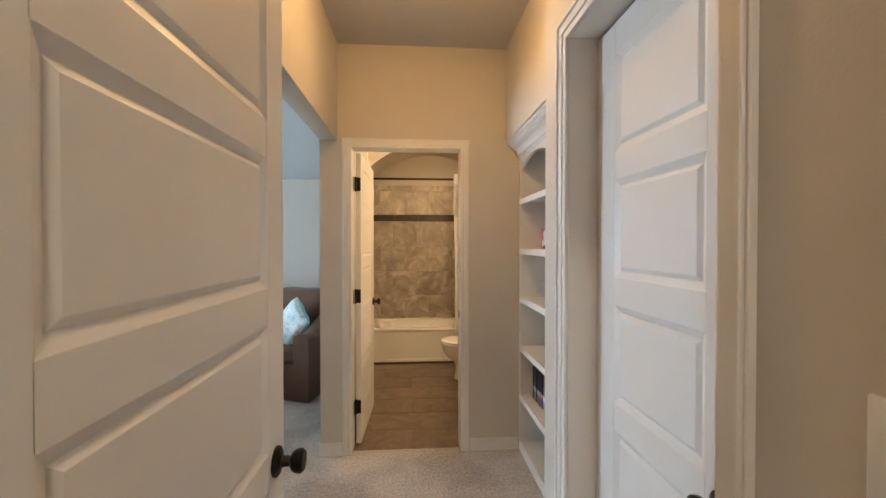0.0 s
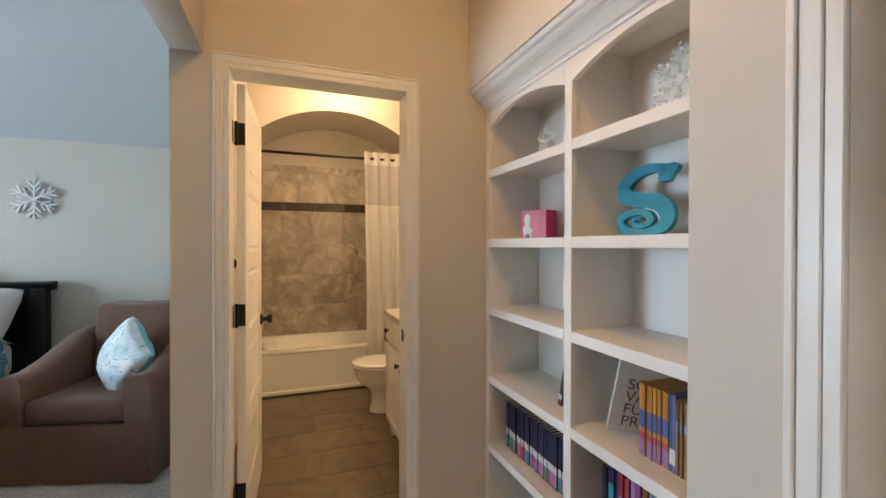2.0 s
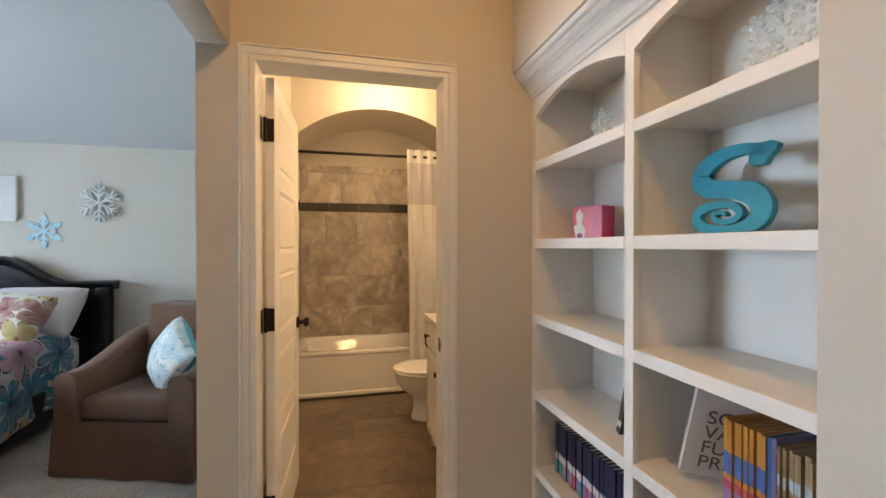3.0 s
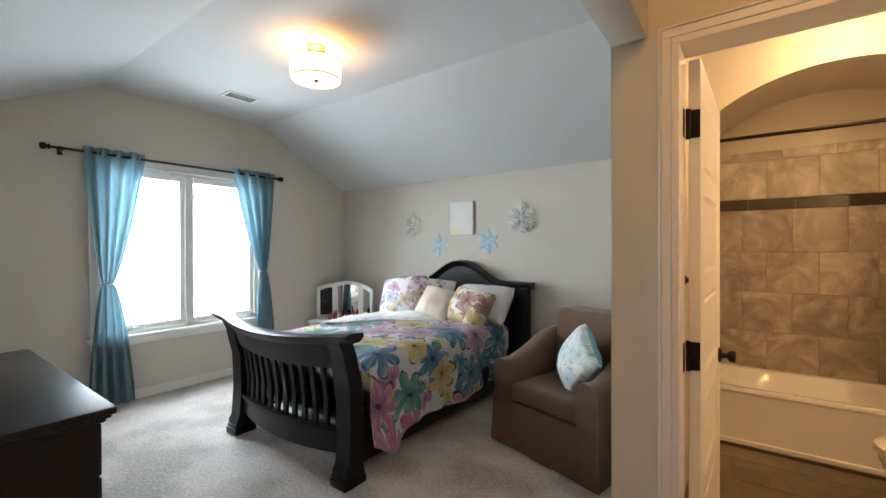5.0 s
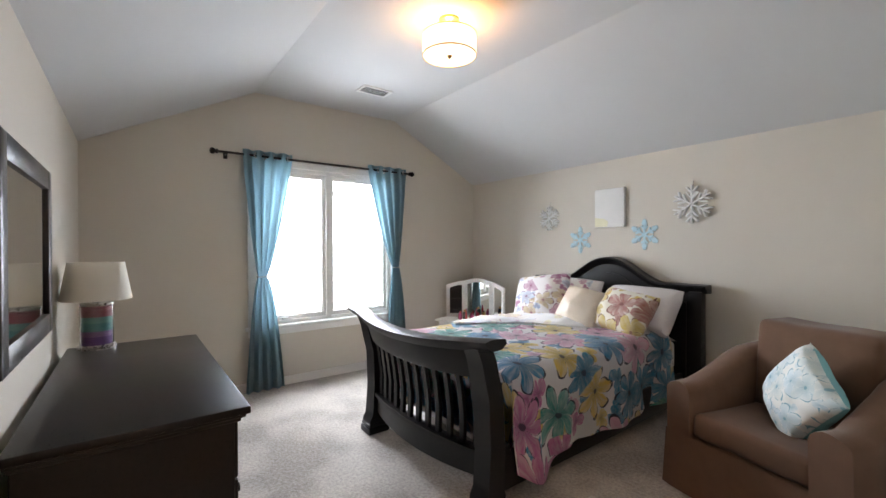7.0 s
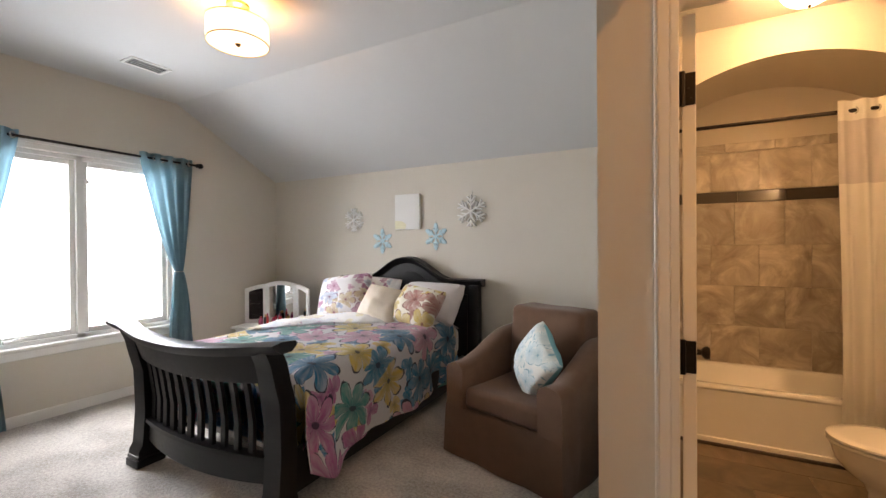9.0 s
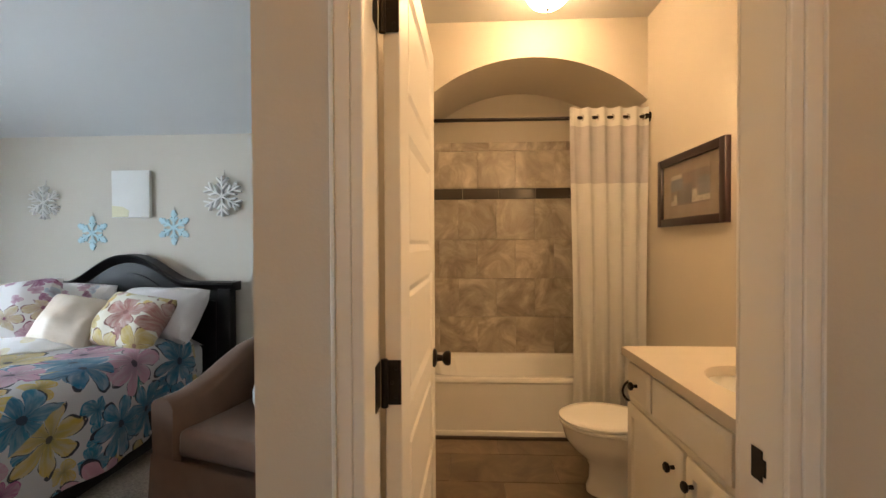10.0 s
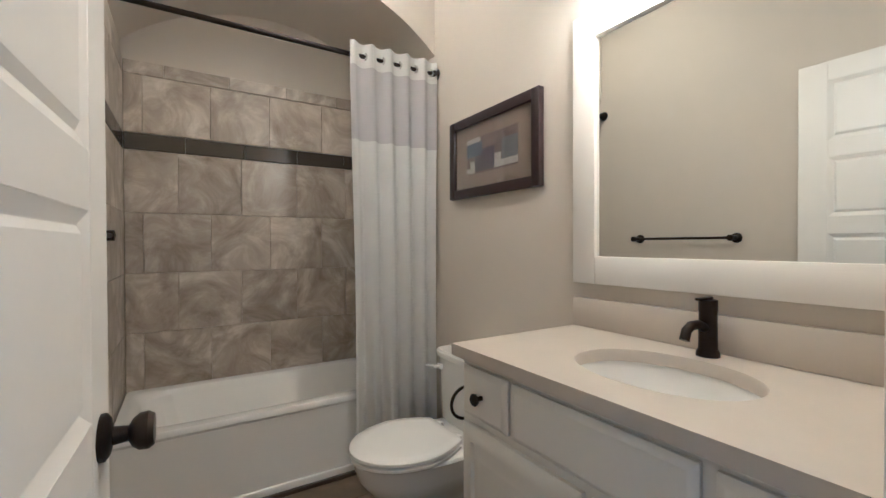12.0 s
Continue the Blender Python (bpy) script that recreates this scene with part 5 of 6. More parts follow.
for i, (u, v) in enumerate(pts):
    a, c = pts[max(0, i - 1)], pts[min(len(pts) - 1, i + 1)]
    t = Vector((c[0] - a[0], c[1] - a[1])).normalized()
    n = Vector((-t.y, t.x)) * wid[i]
    rings.append([(0, -(u + n.x), v + n.y), (0, -(u - n.x), v - n.y), (0.018, -(u - n.x), v - n.y), (0.018, -(u + n.x), v + n.y)])
b = loft(bmesh.new(), rings)
prism(b, [(-0.044, 0.217), (-0.071, 0.216), (-0.098, 0.216), (-0.113, 0.206), (-0.108, 0.191), (-0.093, 0.178), (-0.085, 0.163), (-0.056, 0.162), (-0.044, 0.172)], "x", 0.0, 0.018)
zmin = min(v.co.z for v in b.verts)
sx_ = 0.228 / (max(v.co.z for v in b.verts) - zmin)
bmesh.ops.scale(b, vec=(1, sx_, sx_), verts=b.verts)
zmin = min(v.co.z for v in b.verts)
bmesh.ops.translate(b, vec=(0, 0, -zmin), verts=b.verts)
single("letter_s", b, mS, pose(1.245, 2.185, 1.3712, 0, 6, 0), "teal wooden letter S with a spiral tail on the shelf", "letter")

# pink picture box
pb = thing("picture_box", pose(1.285, 2.815, 1.3705, 0, 0, 24), "small pink box with a pale drawing on its face", "box")
part("box", boxed(-0.045, 0.045, -0.065, 0.065, 0, 0.13, 0.002, 1), paint("pink_box", (0.45, 0.02, 0.09)), pb)
part("picture_panel", boxed(-0.0462, -0.0452, -0.03, 0.064, 0.002, 0.128), paint("rose_panel", (0.50, 0.06, 0.12)), pb)
b = prism(bmesh.new(), [(0.012, 0.004), (0.05, 0.004), (0.058, 0.05), (0.044, 0.06), (0.05, 0.10), (0.034, 0.12), (0.016, 0.10), (0.022, 0.06), (0.006, 0.04)], "x", -0.0472, -0.0464)
part("drawn_shape", b, paint("white_print", (0.68, 0.64, 0.64)), pb)
part("drawn_shape", prism(bmesh.new(), [(0.02, 0.004), (0.045, 0.004), (0.046, 0.016), (0.03, 0.026), (0.018, 0.014)], "x", -0.0482, -0.0474), paint("plum_print", (0.12, 0.03, 0.14)), pb)

# glassy snowflake ornaments on the top shelves
M_ICE = mat("iridescent_acrylic", (0.86, 0.96, 0.94), 0.10, var=0.06, scale=40, bump=0.6, bscale=90, spec=0.9)
M_ICE.node_tree.nodes["Principled BSDF"].inputs["Transmission Weight"].default_value = 0.30


def ice_flake(m, r, label):
    ob = thing("snowflake_ornament", m, label, "ornament", "snowflake ornaments")
    for k in range(6):
        b = bmesh.new()
        beads = [(0.0, 0.2 + 0.16 * q, 0.095 - 0.008 * q) for q in range(6)]
        beads += [(sd * 0.62 * ln, base + 0.78 * ln, 0.075) for sd in (-1, 1) for base, reach in ((0.34, 0.38), (0.62, 0.32)) for ln in (reach * 0.5, reach)]
        for off, d, rr in beads:
            bmesh.ops.create_icosphere(b, subdivisions=1, radius=rr * r, matrix=pose(0, off * r, d * r) @ Matrix.Diagonal((0.8, 1, 1, 1)))
        bmesh.ops.transform(b, matrix=pose(0, 0, 0, 60 * k), verts=b.verts)
        part("arm", b, M_ICE, ob)
    return ob


ice_flake(pose(1.25, 2.715, 1.7055 + 0.080), 0.073, "iridescent clear snowflake ornament standing on the top shelf")
ice_flake(pose(1.24, 2.05, 1.7055 + 0.108), 0.098, "large iridescent clear snowflake ornament standing on the top shelf")


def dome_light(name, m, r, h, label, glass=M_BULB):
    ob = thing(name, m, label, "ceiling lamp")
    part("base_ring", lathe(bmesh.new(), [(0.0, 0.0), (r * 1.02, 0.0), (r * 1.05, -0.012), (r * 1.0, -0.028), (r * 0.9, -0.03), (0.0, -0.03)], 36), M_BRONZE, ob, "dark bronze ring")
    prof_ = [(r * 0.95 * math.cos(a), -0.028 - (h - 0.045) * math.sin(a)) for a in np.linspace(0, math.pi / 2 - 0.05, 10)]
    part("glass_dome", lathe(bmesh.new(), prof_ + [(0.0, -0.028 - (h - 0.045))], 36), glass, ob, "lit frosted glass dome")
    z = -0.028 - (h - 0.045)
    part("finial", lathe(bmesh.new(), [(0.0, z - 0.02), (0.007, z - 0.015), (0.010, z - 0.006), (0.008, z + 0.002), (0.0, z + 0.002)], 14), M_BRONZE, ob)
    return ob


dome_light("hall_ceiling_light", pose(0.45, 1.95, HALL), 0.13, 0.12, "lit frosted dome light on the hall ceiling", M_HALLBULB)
# added lamp, never in view: brightens the entry door from the landing
dome_light("landing_fill_light", pose(0.45, -0.75, HALL), 0.13, 0.12, "unseen dome light added on the landing to brighten the entry door", M_LANDINGFILL)

# ---- bathroom ----
dome_light("bath_ceiling_light", pose(0.657, 4.72, BATHC), 0.14, 0.16, "lit frosted dome light with bronze ring on the bathroom ceiling")

# door hardware
for z in (0.27, 1.04, 1.815):
    b = boxed(-0.002, 0.033, 3.1465, 3.149, z - 0.047, z + 0.047, 0.001, 1)
    box(b, -0.0115, -0.0095, 3.098, 3.138, z - 0.047, z + 0.047, 0.0008, 1)
    lathe(b, [(0.0, -0.052), (0.0075, -0.05), (0.0075, 0.05), (0.0, 0.052)], 12, pose(-0.001, 3.1415, z))
    for dz in (-0.03, 0.0, 0.03):         # screw heads
        lathe(b, [(0.0, 0.0), (0.004, 0.0), (0.003, 0.0012), (0.0, 0.0014)], 8, pose(0.022 - 0.008 * (dz == 0), 3.1465, z + dz, 90))
    bmesh.ops.transform(b, matrix=bath_door.matrix_world.inverted(), verts=b.verts)
    part("hinge", b, M_BRONZE, bath_door, "dark bronze hinge")
st = thing("strike_plate", pose(0.712, 3.088, 0.915), "dark bronze strike plate on the door jamb", "door hardware")
part("plate", boxed(-0.002, 0.0, -0.015, 0.015, -0.03, 0.03, 0.0008, 1), M_BRONZE, st)
part("lip", boxed(-0.003, 0.0, -0.024, -0.013, -0.016, 0.016, 0.0012, 1), M_BRONZE, st)

# bathtub
tub = thing("bathtub", pose((LX + RX) / 2, TF, 0), "white alcove bathtub with a smooth apron", "bathtub")
TW, TD = (RX - LX) / 2 - 0.010, TY - TF - 0.004


def rring(inx, iny0, iny1, z, n):
    return [(x, y, z) for x, y in superellipse(0, (iny0 + TD - iny1) / 2, TW - inx, (TD - iny0 - iny1) / 2, n, 96)]


b = loft(bmesh.new(), [rring(0, 0.012, 0, 0.0, 60), rring(0, 0.012, 0, 0.37, 60), rring(0, 0.0, 0, 0.385, 60), rring(0, 0.0, 0, 0.402, 60), rring(0.004, 0.006, 0, 0.411, 50), rring(0.03, 0.05, 0.03, 0.412, 14), rring(0.055, 0.075, 0.05, 0.406, 7), rring(0.075, 0.09, 0.065, 0.385, 6), rring(0.13, 0.125, 0.10, 0.14, 5), rring(0.20, 0.17, 0.15, 0.075, 4), rring(0.45, 0.28, 0.27, 0.062, 3)])
part("basin", b, M_TUB, tub)
part("apron_foot", boxed(-TW, TW, -0.004, 0.014, 0.0, 0.052, 0.008, 3), M_TUB, tub)
structure("trim_tub_base", boxed(LX, RX, TF - 0.02, TF - 0.0045, -0.006, 0.022, 0.004, 1), mat("dark_brown_caulk_tile", (0.05, 0.036, 0.025), 0.5), "dark brown tile strip along the tub's foot", "trim")

# shower rod and curtain
rodb = thing("shower_rod", pose((LX + RX) / 2, 5.085, 2.155), "dark bronze shower rod across the tub alcove", "shower rod")
part("bar", tube(bmesh.new(), [(-(RX - LX) / 2 + 0.012, 0, 0), ((RX - LX) / 2 - 0.002, 0, 0)], 0.0125, 14), M_BRONZE, rodb)
for s in (-1, 1):
    part("flange", lathe(bmesh.new(), [(0.0, 0.0), (0.032, 0.0), (0.032, 0.012), (0.02, 0.03), (0.016, 0.045), (0.0, 0.045)], 20, pose(s * ((RX - LX) / 2 - 0.001), 0, 0, 0, -90 * s)), M_BRONZE, rodb)
sc_m = pose(1.12, 5.066, 0.04)
scur = thing("shower_curtain", sc_m, "white fabric shower curtain with a grey sheer band, drawn aside", "shower curtain")
swd = lambda z: 0.49 - 0.02 * math.sin(z * 2)
sdp = lambda z: 0.017 + 0.008 * (1 - z / 2.2)
syc = lambda z: 0.0
TURN90 = pose(0, 0, 0, 0, 0, -90)
for nm, z0, z1, mm, n, lb_ in (("cloth", 0.04, 1.72, M_CURTAIN, 40, ""), ("sheer_band", 1.72, 2.095, M_CURTAINBAND, 12, "grey sheer band"), ("header", 2.095, 2.215, M_CURTAIN, 6, "white hem with eyelets")):
    b = drape(swd, sdp, z0, z1, 5, syc, n, 140, 0.6)
    bmesh.ops.transform(b, matrix=pose(0, 0, -0.04) @ TURN90, verts=b.verts)
    part(nm, b, mm, scur, lb_)
for i in range(10):
    u = (i + 0.5) / 10
    part("eyelet", lathe(bmesh.new(), [(0.015, -0.003), (0.024, -0.003), (0.024, 0.003), (0.015, 0.003), (0.015, -0.003)], 16, pose(-0.245 + 0.49 * u, 0.019, 2.115, 0, 90, 40 if i % 2 else -40)), M_METAL, scur, "metal eyelet")

# toilet
tm = pose(1.38, 4.540, 0, 0, 0, 180)
toilet = thing("toilet", tm, "white porcelain toilet with closed lid beside the vanity", "toilet")


def egg(x0, x1, half, z, seg=44, back=0.55):
    """An egg outline, pointed at x1, from x0."""
    cx_, a = (x0 + x1) / 2, (x1 - x0) / 2
    out = []
    for i in range(seg):
        t = 2 * math.pi * i / seg
        c, s = math.cos(t), math.sin(t)
        k = half * (1.0 if c > 0 else 1.0)
        sx = math.copysign(abs(c) ** (0.92 if c > 0 else 0.6), c)
        out.append((cx_ + a * sx, k * math.copysign(abs(s) ** 0.95, s) * (1 - 0.10 * max(0, c)), z))
    return out


part("bowl", loft(bmesh.new(), [egg(0.14, 0.56, 0.115, 0.0), egg(0.14, 0.56, 0.115, 0.03), egg(0.16, 0.545, 0.10, 0.07), egg(0.16, 0.545, 0.10, 0.15), egg(0.14, 0.57, 0.120, 0.20), egg(0.10, 0.63, 0.155, 0.25), egg(0.06, 0.67, 0.180, 0.31), egg(0.03, 0.685, 0.185, 0.37), egg(0.03, 0.69, 0.190, 0.385), egg(0.04, 0.68, 0.18, 0.392)]), M_PORCELAIN, toilet)
def lid_ring(x0, x1, half, z, seg=36):
    """Round in front, narrowing to a straight back edge."""
    xm = x0 + 0.42 * (x1 - x0)
    front = [(xm + (x1 - xm) * math.cos(a), half * math.sin(a), z) for a in np.linspace(-math.pi / 2, math.pi / 2, seg)]
    side = [(xm + (x0 - xm) * q, half * (1 - 0.36 * q ** 1.6), z) for q in (0.25, 0.5, 0.75, 0.96)]
    return front + side + [(x0, half * 0.61, z), (x0, -half * 0.61, z)] + [(x, -y, z) for x, y, _ in reversed(side)]


part("seat", loft(bmesh.new(), [lid_ring(0.285, 0.695, 0.190, 0.393), lid_ring(0.28, 0.70, 0.195, 0.398), lid_ring(0.28, 0.70, 0.195, 0.408), lid_ring(0.288, 0.69, 0.188, 0.412)]), M_PORCELAIN, toilet)
part("lid", loft(bmesh.new(), [lid_ring(0.285, 0.692, 0.188, 0.416), lid_ring(0.279, 0.701, 0.195, 0.421), lid_ring(0.28, 0.70, 0.194, 0.432), lid_ring(0.287, 0.692, 0.187, 0.437), lid_ring(0.32, 0.64, 0.15, 0.439)]), M_PORCELAIN, toilet)
part("tank", loft(bmesh.new(), [[(x, y, z) for x, y in superellipse(0.105, 0, w_, h_, 6, 40)] for z, w_, h_ in ((0.37, 0.08, 0.19), (0.40, 0.09, 0.205), (0.70, 0.098, 0.225), (0.705, 0.098, 0.225))]), M_PORCELAIN, toilet)
part("tank_lid", loft(bmesh.new(), [[(x, y, z) for x, y in superellipse(0.106, 0, w_, h_, 7, 40)] for z, w_, h_ in ((0.706, 0.10, 0.228), (0.712, 0.104, 0.236), (0.732, 0.104, 0.236), (0.741, 0.095, 0.228))]), M_PORCELAIN, toilet)
part("flush_handle", tube(boxed(0.20, 0.215, -0.19, -0.15, 0.645, 0.675, 0.006), [(0.213, -0.17, 0.66), (0.232, -0.175, 0.66), (0.235, -0.215, 0.655), (0.233, -0.245, 0.65)], 0.008), M_PORCELAIN, toilet)
for s in (-1, 1):
    part("seat_hinge", boxed(0.255, 0.288, s * 0.075 - 0.020, s * 0.075 + 0.020, 0.388, 0.430, 0.007), M_PORCELAIN, toilet)

toilet.scale = (1.0, 1.0, 0.93)

# vanity cabinet
VX = 0.862
vc = thing("bathroom_vanity", pose(VX, 3.605, 0), "white painted bathroom vanity cabinet with drawers and doors", "vanity cabinet")
VMm = pose(VX, 3.605, 0)
b = boxed(VX, VX + 0.018, 3.155, 4.06, 0.10, 0.855, 0.0015, 1)
box(b, VX + 0.018, RX - 0.002, 4.042, 4.06, 0.0, 0.855)
box(b, VX + 0.018, RX - 0.002, 3.155, 3.173, 0.0, 0.855)
box(b, VX + 0.018, RX - 0.002, 3.173, 4.042, 0.10, 0.118)
box(b, VX + 0.06, VX + 0.075, 3.173, 4.042, 0.0, 0.10)
part("body", rel(b, VMm), M_CAB, vc)


def cab_front(name, y0, y1, z0, z1, raised=True):
    b = bmesh.new()

    def r_(i, x):
        return [(x, y0 + i, z0 + i), (x, y1 - i, z0 + i), (x, y1 - i, z1 - i), (x, y0 + i, z1 - i)]
    if raised:
        loft(b, [r_(0, VX - 0.001), r_(0, VX - 0.012), r_(0.010, VX - 0.019), r_(0.045, VX - 0.019), r_(0.052, VX - 0.010), r_(0.058, VX - 0.010), r_(0.085, VX - 0.016), r_(0.09, VX - 0.016)])
    else:
        loft(b, [r_(0, VX - 0.001), r_(0, VX - 0.010), r_(0.014, VX - 0.019), r_(0.018, VX - 0.019)])
    return part(name, rel(b, VMm), M_CAB, vc)


def cab_knob(parent, y, z):
    b = lathe(bmesh.new(), [(0.007, 0), (0.006, 0.014), (0.015, 0.02), (0.017, 0.027), (0.012, 0.032), (0.0, 0.033)], 16, pose(VX - 0.0185, y, z, 0, -90))
    part("knob", rel(b, VMm), M_BRONZE, parent, "dark bronze knob")


d1 = cab_front("drawer", 3.85, 4.045, 0.695, 0.835, False)
cab_knob(d1, 3.948, 0.765)
cab_front("false_drawer", 3.385, 3.83, 0.695, 0.835, False)
d2 = cab_front("drawer", 3.165, 3.36, 0.695, 0.835, False)
cab_knob(d2, 3.263, 0.765)
for y0, y1, ky in ((3.615, 4.045, 3.66), (3.165, 3.595, 3.55)):
    dd = cab_front("door", y0, y1, 0.13, 0.67)
    cab_knob(dd, ky, 0.60)
# worktop with an oval cut-out
SKX, SKY, SA, SB = 1.105, 3.60, 0.155, 0.205
ell = superellipse(SKX, SKY, SA, SB, 2.15, 64)
X0c, X1c, Y0c, Y1c = 0.835, RX - 0.001, 3.142, 4.085


def to_rect(p):
    dx, dy = p[0] - SKX, p[1] - SKY
    k = min(((X1c - SKX) / dx) if dx > 1e-9 else 1e9, ((X0c - SKX) / dx) if dx < -1e-9 else 1e9, ((Y1c - SKY) / dy) if dy > 1e-9 else 1e9, ((Y0c - SKY) / dy) if dy < -1e-9 else 1e9)
    return (SKX + dx * k, SKY + dy * k)


angs = sorted({math.atan2(p[1] - SKY, p[0] - SKX) for p in ell} | {math.atan2(y - SKY, x - SKX) for x in (X0c, X1c) for y in (Y0c, Y1c)})


def ell_at(a):
    c, s = math.cos(a), math.sin(a)
    k = ((abs(c) / SA) ** 2.15 + (abs(s) / SB) ** 2.15) ** (-1 / 2.15)
    return (SKX + k * c, SKY + k * s)


inn = [ell_at(a) for a in angs]
out_ = [to_rect((SKX + math.cos(a), SKY + math.sin(a))) for a in angs]
b = bmesh.new()
loft(b, [[(x, y, 0.856) for x, y in inn], [(x, y, 0.886) for x, y in inn], [(SKX + (x - SKX) * 1.012, SKY + (y - SKY) * 1.012, 0.890) for x, y in inn], [(x, y, 0.890) for x, y in out_], [(x, y, 0.856) for x, y in out_], [(x, y, 0.856) for x, y in inn]], cap=False)
top_ = thing("worktop", pose(0, 0, 0), "beige solid-surface worktop with an oval sink cut-out", "worktop")
part("slab", b, M_COUNTER, top_)
part("backsplash", boxed(RX - 0.022, RX - 0.001, Y0c, 4.085, 0.8905, 0.995, 0.003), M_COUNTER, top_)
sink = thing("sink", pose(SKX, SKY, 0.80), "white oval undermount sink set in the worktop", "sink")
part("bowl", loft(bmesh.new(), [[(SA * k * math.cos(t), SB * k * math.sin(t), z) for t in np.linspace(0, 2 * math.pi, 49)[:-1]] for k, z in ((1.06, 0.0555), (1.03, 0.04), (0.99, 0.0), (0.9, -0.045), (0.7, -0.085), (0.4, -0.10), (0.1, -0.103))], cap=False), M_PORCELAIN, sink)
part("drain", lathe(bmesh.new(), [(0.0, -0.103), (0.022, -0.103), (0.022, -0.099), (0.0, -0.097)], 20), M_BRONZE, sink)
fa = thing("faucet", pose(1.325, 3.60, 0.8905), "dark bronze single-lever faucet behind the sink", "faucet")
part("body", lathe(bmesh.new(), [(0.0, 0.0), (0.028, 0.0), (0.027, 0.012), (0.0225, 0.02), (0.0215, 0.115), (0.0225, 0.118), (0.0225, 0.148), (0.0, 0.149)], 24), M_BRONZE, fa)
part("spout", tube(bmesh.new(), [(-0.015, 0, 0.075), (-0.05, 0, 0.088), (-0.085, 0, 0.088), (-0.105, 0, 0.078), (-0.115, 0, 0.055)], 0.012, 14), M_BRONZE, fa)
part("lever", boxed(-0.055, 0.015, -0.007, 0.007, 0.149, 0.156, 0.003), M_BRONZE, fa)
# paper holder on the cabinet's side
ph = thing("paper_holder", pose(0.905, 4.06, 0.735), "dark bronze open-ring paper holder on the vanity's side", "paper holder")
part("post", lathe(bmesh.new(), [(0.0, 0.0), (0.022, 0.0), (0.02, 0.008), (0.008, 0.014), (0.008, 0.05), (0.0, 0.05)], 16, pose(0, 0, 0, -90)), M_BRONZE, ph)
part("arm", tube(bmesh.new(), [(0.0, 0.045, 0.0)] + [(-0.055 * math.sin(a), 0.05, -0.045 + 0.05 * math.cos(a)) for a in np.linspace(0.1, 4.4, 22)], 0.005, 8), M_BRONZE, ph)

# mirror over the vanity
bm_ = thing("bathroom_mirror", pose(RX, 3.585, 1.522), "large mirror in a wide white frame over the vanity", "mirror")
b = bmesh.new()
hw_, hh_ = 0.495, 0.474
for y0, y1, z0, z1 in ((-hw_, -hw_ + 0.095, -hh_, hh_), (hw_ - 0.095, hw_, -hh_, hh_), (-hw_ + 0.095, hw_ - 0.095, hh_ - 0.095, hh_), (-hw_ + 0.095, hw_ - 0.095, -hh_, -hh_ + 0.095)):
    box(b, -0.030, -0.001, y0, y1, z0, z1, 0.003)
part("frame", b, M_TRIM, bm_)
part("glass", boxed(-0.016, -0.004, -hw_ + 0.09, hw_ - 0.09, -hh_ + 0.09, hh_ - 0.09), M_MIRROR, bm_)

# bar of three glass shades
vl = thing("vanity_light", pose(RX, 3.60, 2.20), "vanity light bar with three lit glass shades above the mirror", "wall lamp")
part("plate", boxed(-0.025, -0.001, -0.30, 0.30, -0.035, 0.035, 0.006), M_BRONZE, vl, "dark bronze plate")
for y in (-0.23, 0.0, 0.23):
    part("arm", tube(bmesh.new(), [(-0.02, y, 0.0), (-0.12, y, 0.012), (-0.15, y, -0.008), (-0.15, y, -0.03)], 0.008), M_BRONZE, vl)
    part("shade", lathe(bmesh.new(), [(0.02, -0.03), (0.035, -0.045), (0.045, -0.09), (0.06, -0.15), (0.057, -0.15), (0.042, -0.09), (0.03, -0.045), (0.02, -0.03)], 24, pose(-0.15, y, 0)), M_VANITYBULB, vl, "lit white glass shade")

# framed print
ar = thing("framed_picture", pose(RX, 4.58, 1.622), "abstract print of blue and violet squares in a dark frame", "picture")
b = bmesh.new()
hw_, hh_ = 0.33, 0.20
for y0, y1, z0, z1 in ((-hw_, -hw_ + 0.045, -hh_, hh_), (hw_ - 0.045, hw_, -hh_, hh_), (-hw_ + 0.045, hw_ - 0.045, hh_ - 0.045, hh_), (-hw_ + 0.045, hw_ - 0.045, -hh_, -hh_ + 0.045)):
    box(b, -0.030, -0.001, y0, y1, z0, z1, 0.003)
part("frame", b, mat("dark_walnut_frame", (0.022, 0.010, 0.012), 0.35, var=0.2, scale=20), ar)
part("mat_board", boxed(-0.012, -0.003, -0.286, 0.286, -0.156, 0.156), mat("taupe_mat_board", (0.30, 0.235, 0.18), 0.9, var=0.03), ar)
part("print", boxed(-0.0135, -0.012, -0.19, 0.19, -0.088, 0.088), mat("brown_print", (0.17, 0.125, 0.11), 0.8, var=0.15, scale=25), ar)
PALE, SLATE, PLUM, GREY = (0.52, 0.48, 0.42), (0.12, 0.15, 0.20), (0.085, 0.07, 0.095), (0.17, 0.175, 0.185)
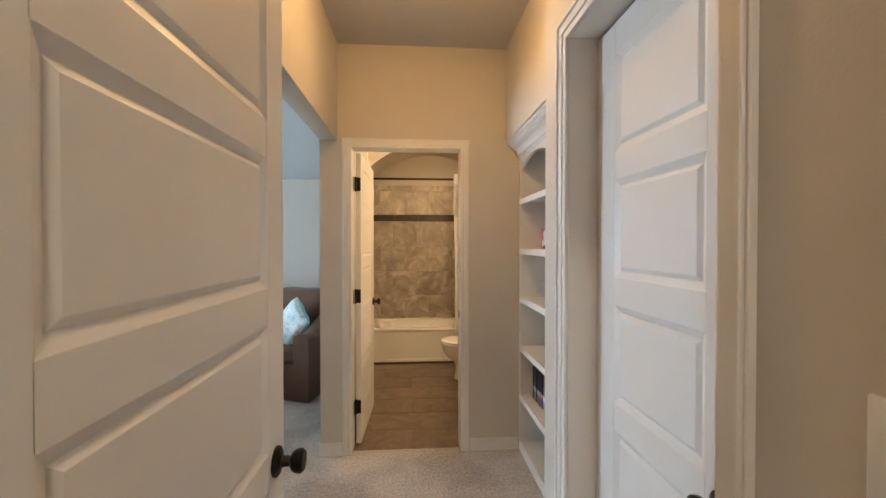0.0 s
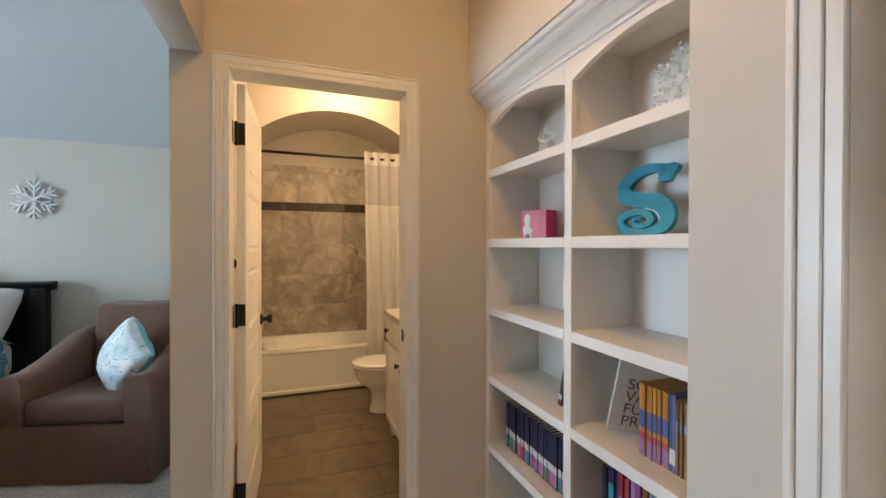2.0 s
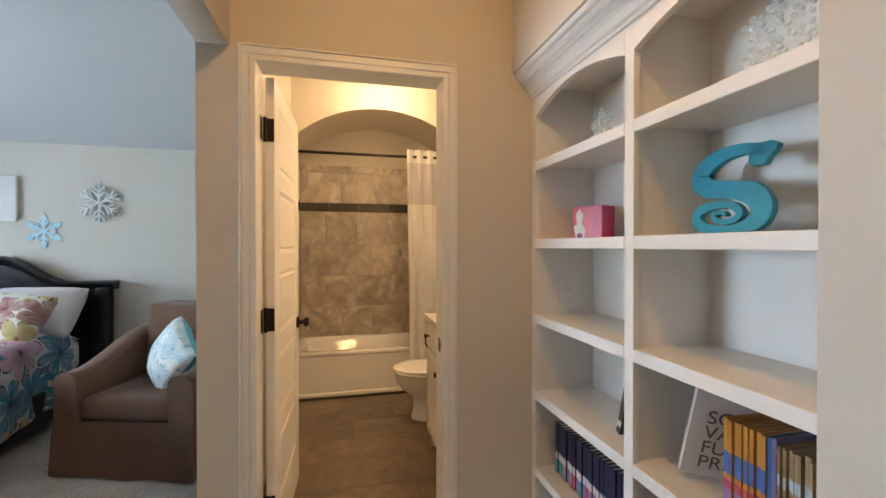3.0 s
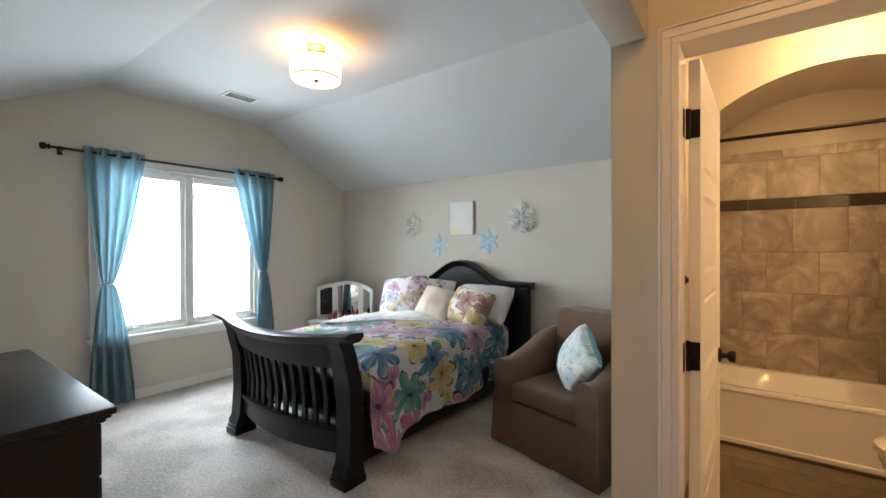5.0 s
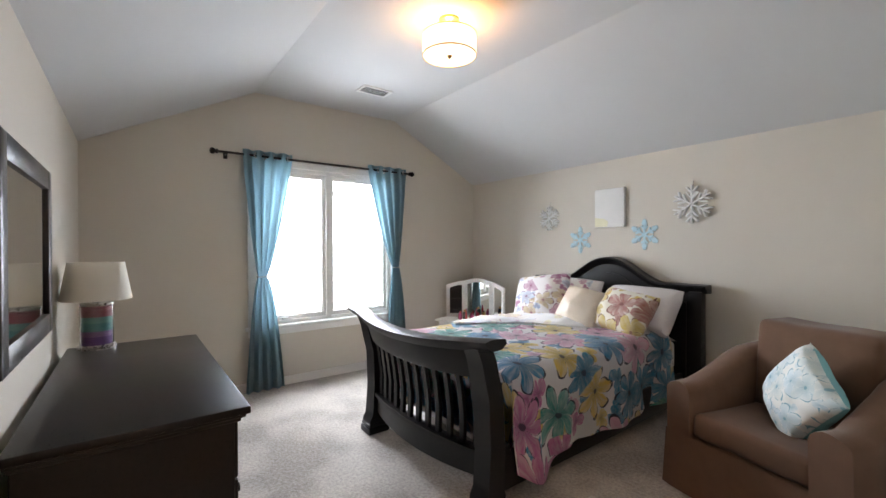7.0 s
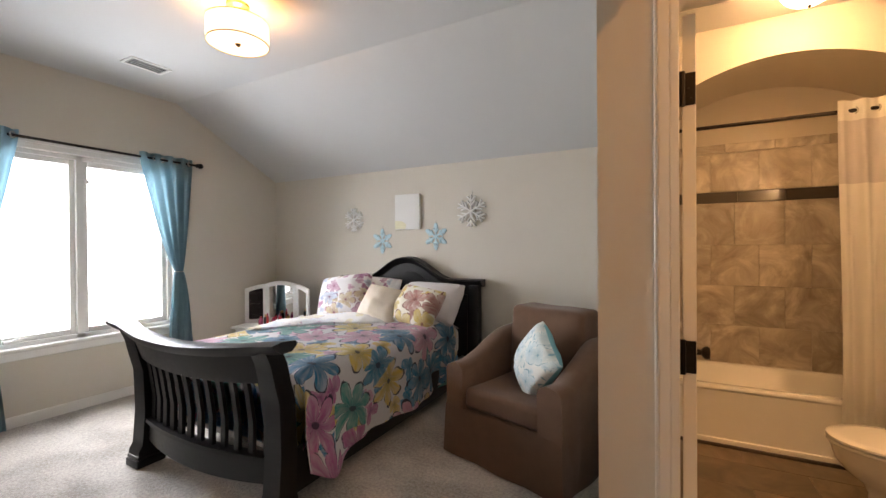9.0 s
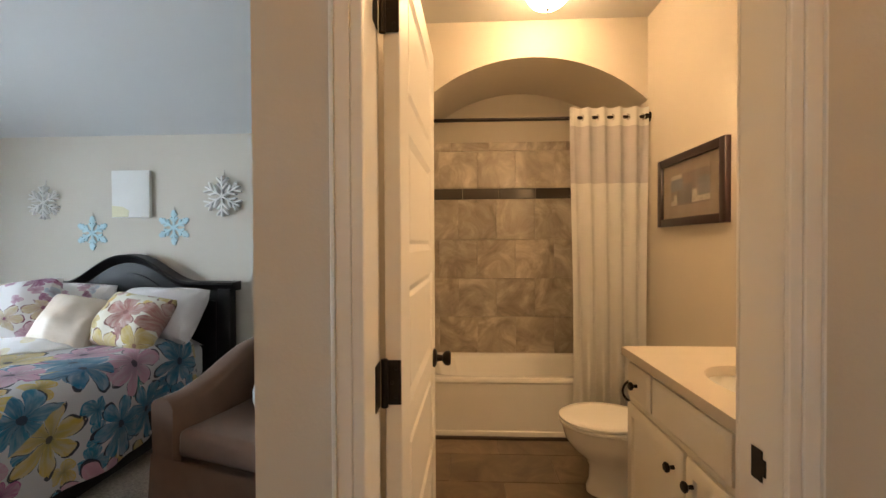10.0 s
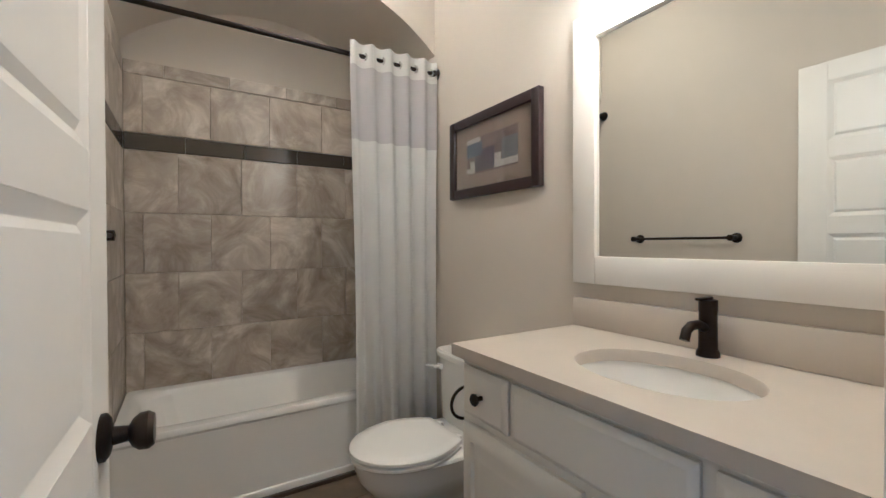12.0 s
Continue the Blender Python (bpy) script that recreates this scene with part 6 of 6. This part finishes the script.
for q, (u0, u1, v0, v1, c) in enumerate(((0.0, 0.30, 0.86, 1.0, PALE), (0.0, 0.34, 0.48, 0.86, SLATE), (0.34, 0.60, 0.66, 0.94, (0.22, 0.16, 0.14)), (0.18, 0.58, 0.06, 0.46, PLUM), (0.33, 0.58, 0.46, 0.64, PLUM), (0.0, 0.18, 0.03, 0.17, PALE), (0.08, 0.18, 0.17, 0.36, PALE), (0.58, 1.0, 0.05, 0.22, PALE), (0.58, 0.70, 0.22, 0.42, PALE), (0.72, 1.0, 0.22, 0.76, GREY))):
    part("colour_block", boxed(-0.0142 - 0.0001 * (q % 4), -0.0136, 0.19 - 0.38 * u1, 0.19 - 0.38 * u0, -0.088 + 0.176 * v0, -0.088 + 0.176 * v1), mat("print_block", c, 0.8, var=0.15, scale=40), ar)
pg = part("glazing", boxed(-0.020, -0.0185, -0.287, 0.287, -0.157, 0.157), M_GLASS, ar)
pg.visible_shadow = False

# towel bar on the opposite wall
tb = thing("towel_bar", pose(XB + 0.09, 4.49, 1.22), "dark bronze towel bar on the bathroom wall", "towel bar")
part("bar", tube(bmesh.new(), [(0.075, -0.31, 0), (0.075, 0.31, 0)], 0.008, 12), M_BRONZE, tb)
for y in (-0.30, 0.30):
    part("post", lathe(bmesh.new(), [(0.0, 0.0), (0.03, 0.0), (0.028, 0.01), (0.014, 0.018), (0.011, 0.06), (0.018, 0.066), (0.018, 0.086), (0.0, 0.09)], 18, pose(0, y, 0, 0, 90)), M_BRONZE, tb)

# ---- tiles ----
tile_cache = {}


def tile(name, parent, axis, u0, u1, v0, v1, face, th, material, gap=0.0025):
    """A bevelled tile in its own plane. axis: the way that its face looks."""
    w, h = round(u1 - u0 - gap, 4), round(v1 - v0 - gap, 4)
    key = (axis, w, h, th, material.name)
    if key not in tile_cache:
        b = bmesh.new()
        e = 0.0022

        def r_(i, d):
            pts_ = [(-w / 2 + i, -h / 2 + i), (w / 2 - i, -h / 2 + i), (w / 2 - i, h / 2 - i), (-w / 2 + i, h / 2 - i)]
            return [{"-y": (p, -d, q), "+x": (d, p, q), "-x": (-d, p, q), "+z": (p, q, d)}[axis] for p, q in pts_]
        loft(b, [r_(0, 0), r_(0, th - e), r_(e, th)])
        bmesh.ops.recalc_face_normals(b, faces=b.faces)
        me = bpy.data.meshes.new(name)
        b.to_mesh(me)
        b.free()
        me.materials.append(material)
        tile_cache[key] = me
    ob = new(name, tile_cache[key])
    uc, vc_ = (u0 + u1) / 2, (v0 + v1) / 2
    ob.location = {"-y": (uc, face, vc_), "+x": (face, uc, vc_), "-x": (face, uc, vc_), "+z": (uc, vc_, face)}[axis]
    ob.parent = parent
    return ob


rows = [(0.40, 0.715, 0), (0.715, 1.036, 1), (1.036, 1.362, 0), (1.362, 1.698, 1), (1.79, 2.10, 0)]
faces_ = []
for nm, axis, u0, u1, face, shift in (("wall_tub_back_tiled", "-y", LX + 0.008, RX - 0.008, TY + 0.006, -0.034), ("wall_tub_left_tiled", "+x", TF + 0.02, TY + 0.006, LX - 0.001, TF - 0.1), ("wall_tub_right_tiled", "-x", TF + 0.02, TY + 0.006, RX - 0.001, TF - 0.1)):
    if axis == "-y":
        bed_ = boxed(u0, u1, face, face + 0.003, 0.38, 2.175)
    elif axis == "+x":
        bed_ = boxed(face - 0.001, face + 0.0015, u0, u1, 0.38, 2.175)
    else:
        bed_ = boxed(face - 0.0015, face + 0.0009, u0, u1, 0.38, 2.175)
    wl = structure(nm, bed_, M_TILEGROUT, "grey-brown marbled stone tiles round the bathtub", "tiled wall")
    for z0, z1, odd in rows:
        s = shift + (0.16 if odd else 0.0) - 0.32
        while s < u1:
            a, c = max(s, u0), min(s + 0.319, u1)
            if c - a > 0.02:
                tile("tile", wl, axis, a, c, z0, z1, face, 0.008, M_STONE)
            s += 0.319
    s = shift + 0.197 - 0.305
    while s < u1:
        a, c = max(s, u0), min(s + 0.304, u1)
        if c - a > 0.02:
            tile("accent_tile", wl, axis, a, c, 1.699, 1.789, face, 0.008, M_ACCENT)
        s += 0.304
    s = shift + 0.1 - 0.32
    while s < u1:
        a, c = max(s, u0), min(s + 0.319, u1)
        if c - a > 0.02:
            tile("border_tile", wl, axis, a, c, 2.101, 2.175, face, 0.009, M_STONE)
        s += 0.319

v = FY + 0.047
k = 0
while v < TF:
    v1 = min(v + 0.305, TF)
    s = LX - 0.3 * (k % 2) - 0.1
    while s < RX:
        a, c = max(s, LX - 0.002), min(s + 0.61, RX)
        if c - a > 0.02 and v1 - v > 0.02:
            tile("tile", floor_bath, "+z", a, c, v, v1, -0.006, 0.006, M_FLOORTILE)
        s += 0.61
    v += 0.305
    k += 1
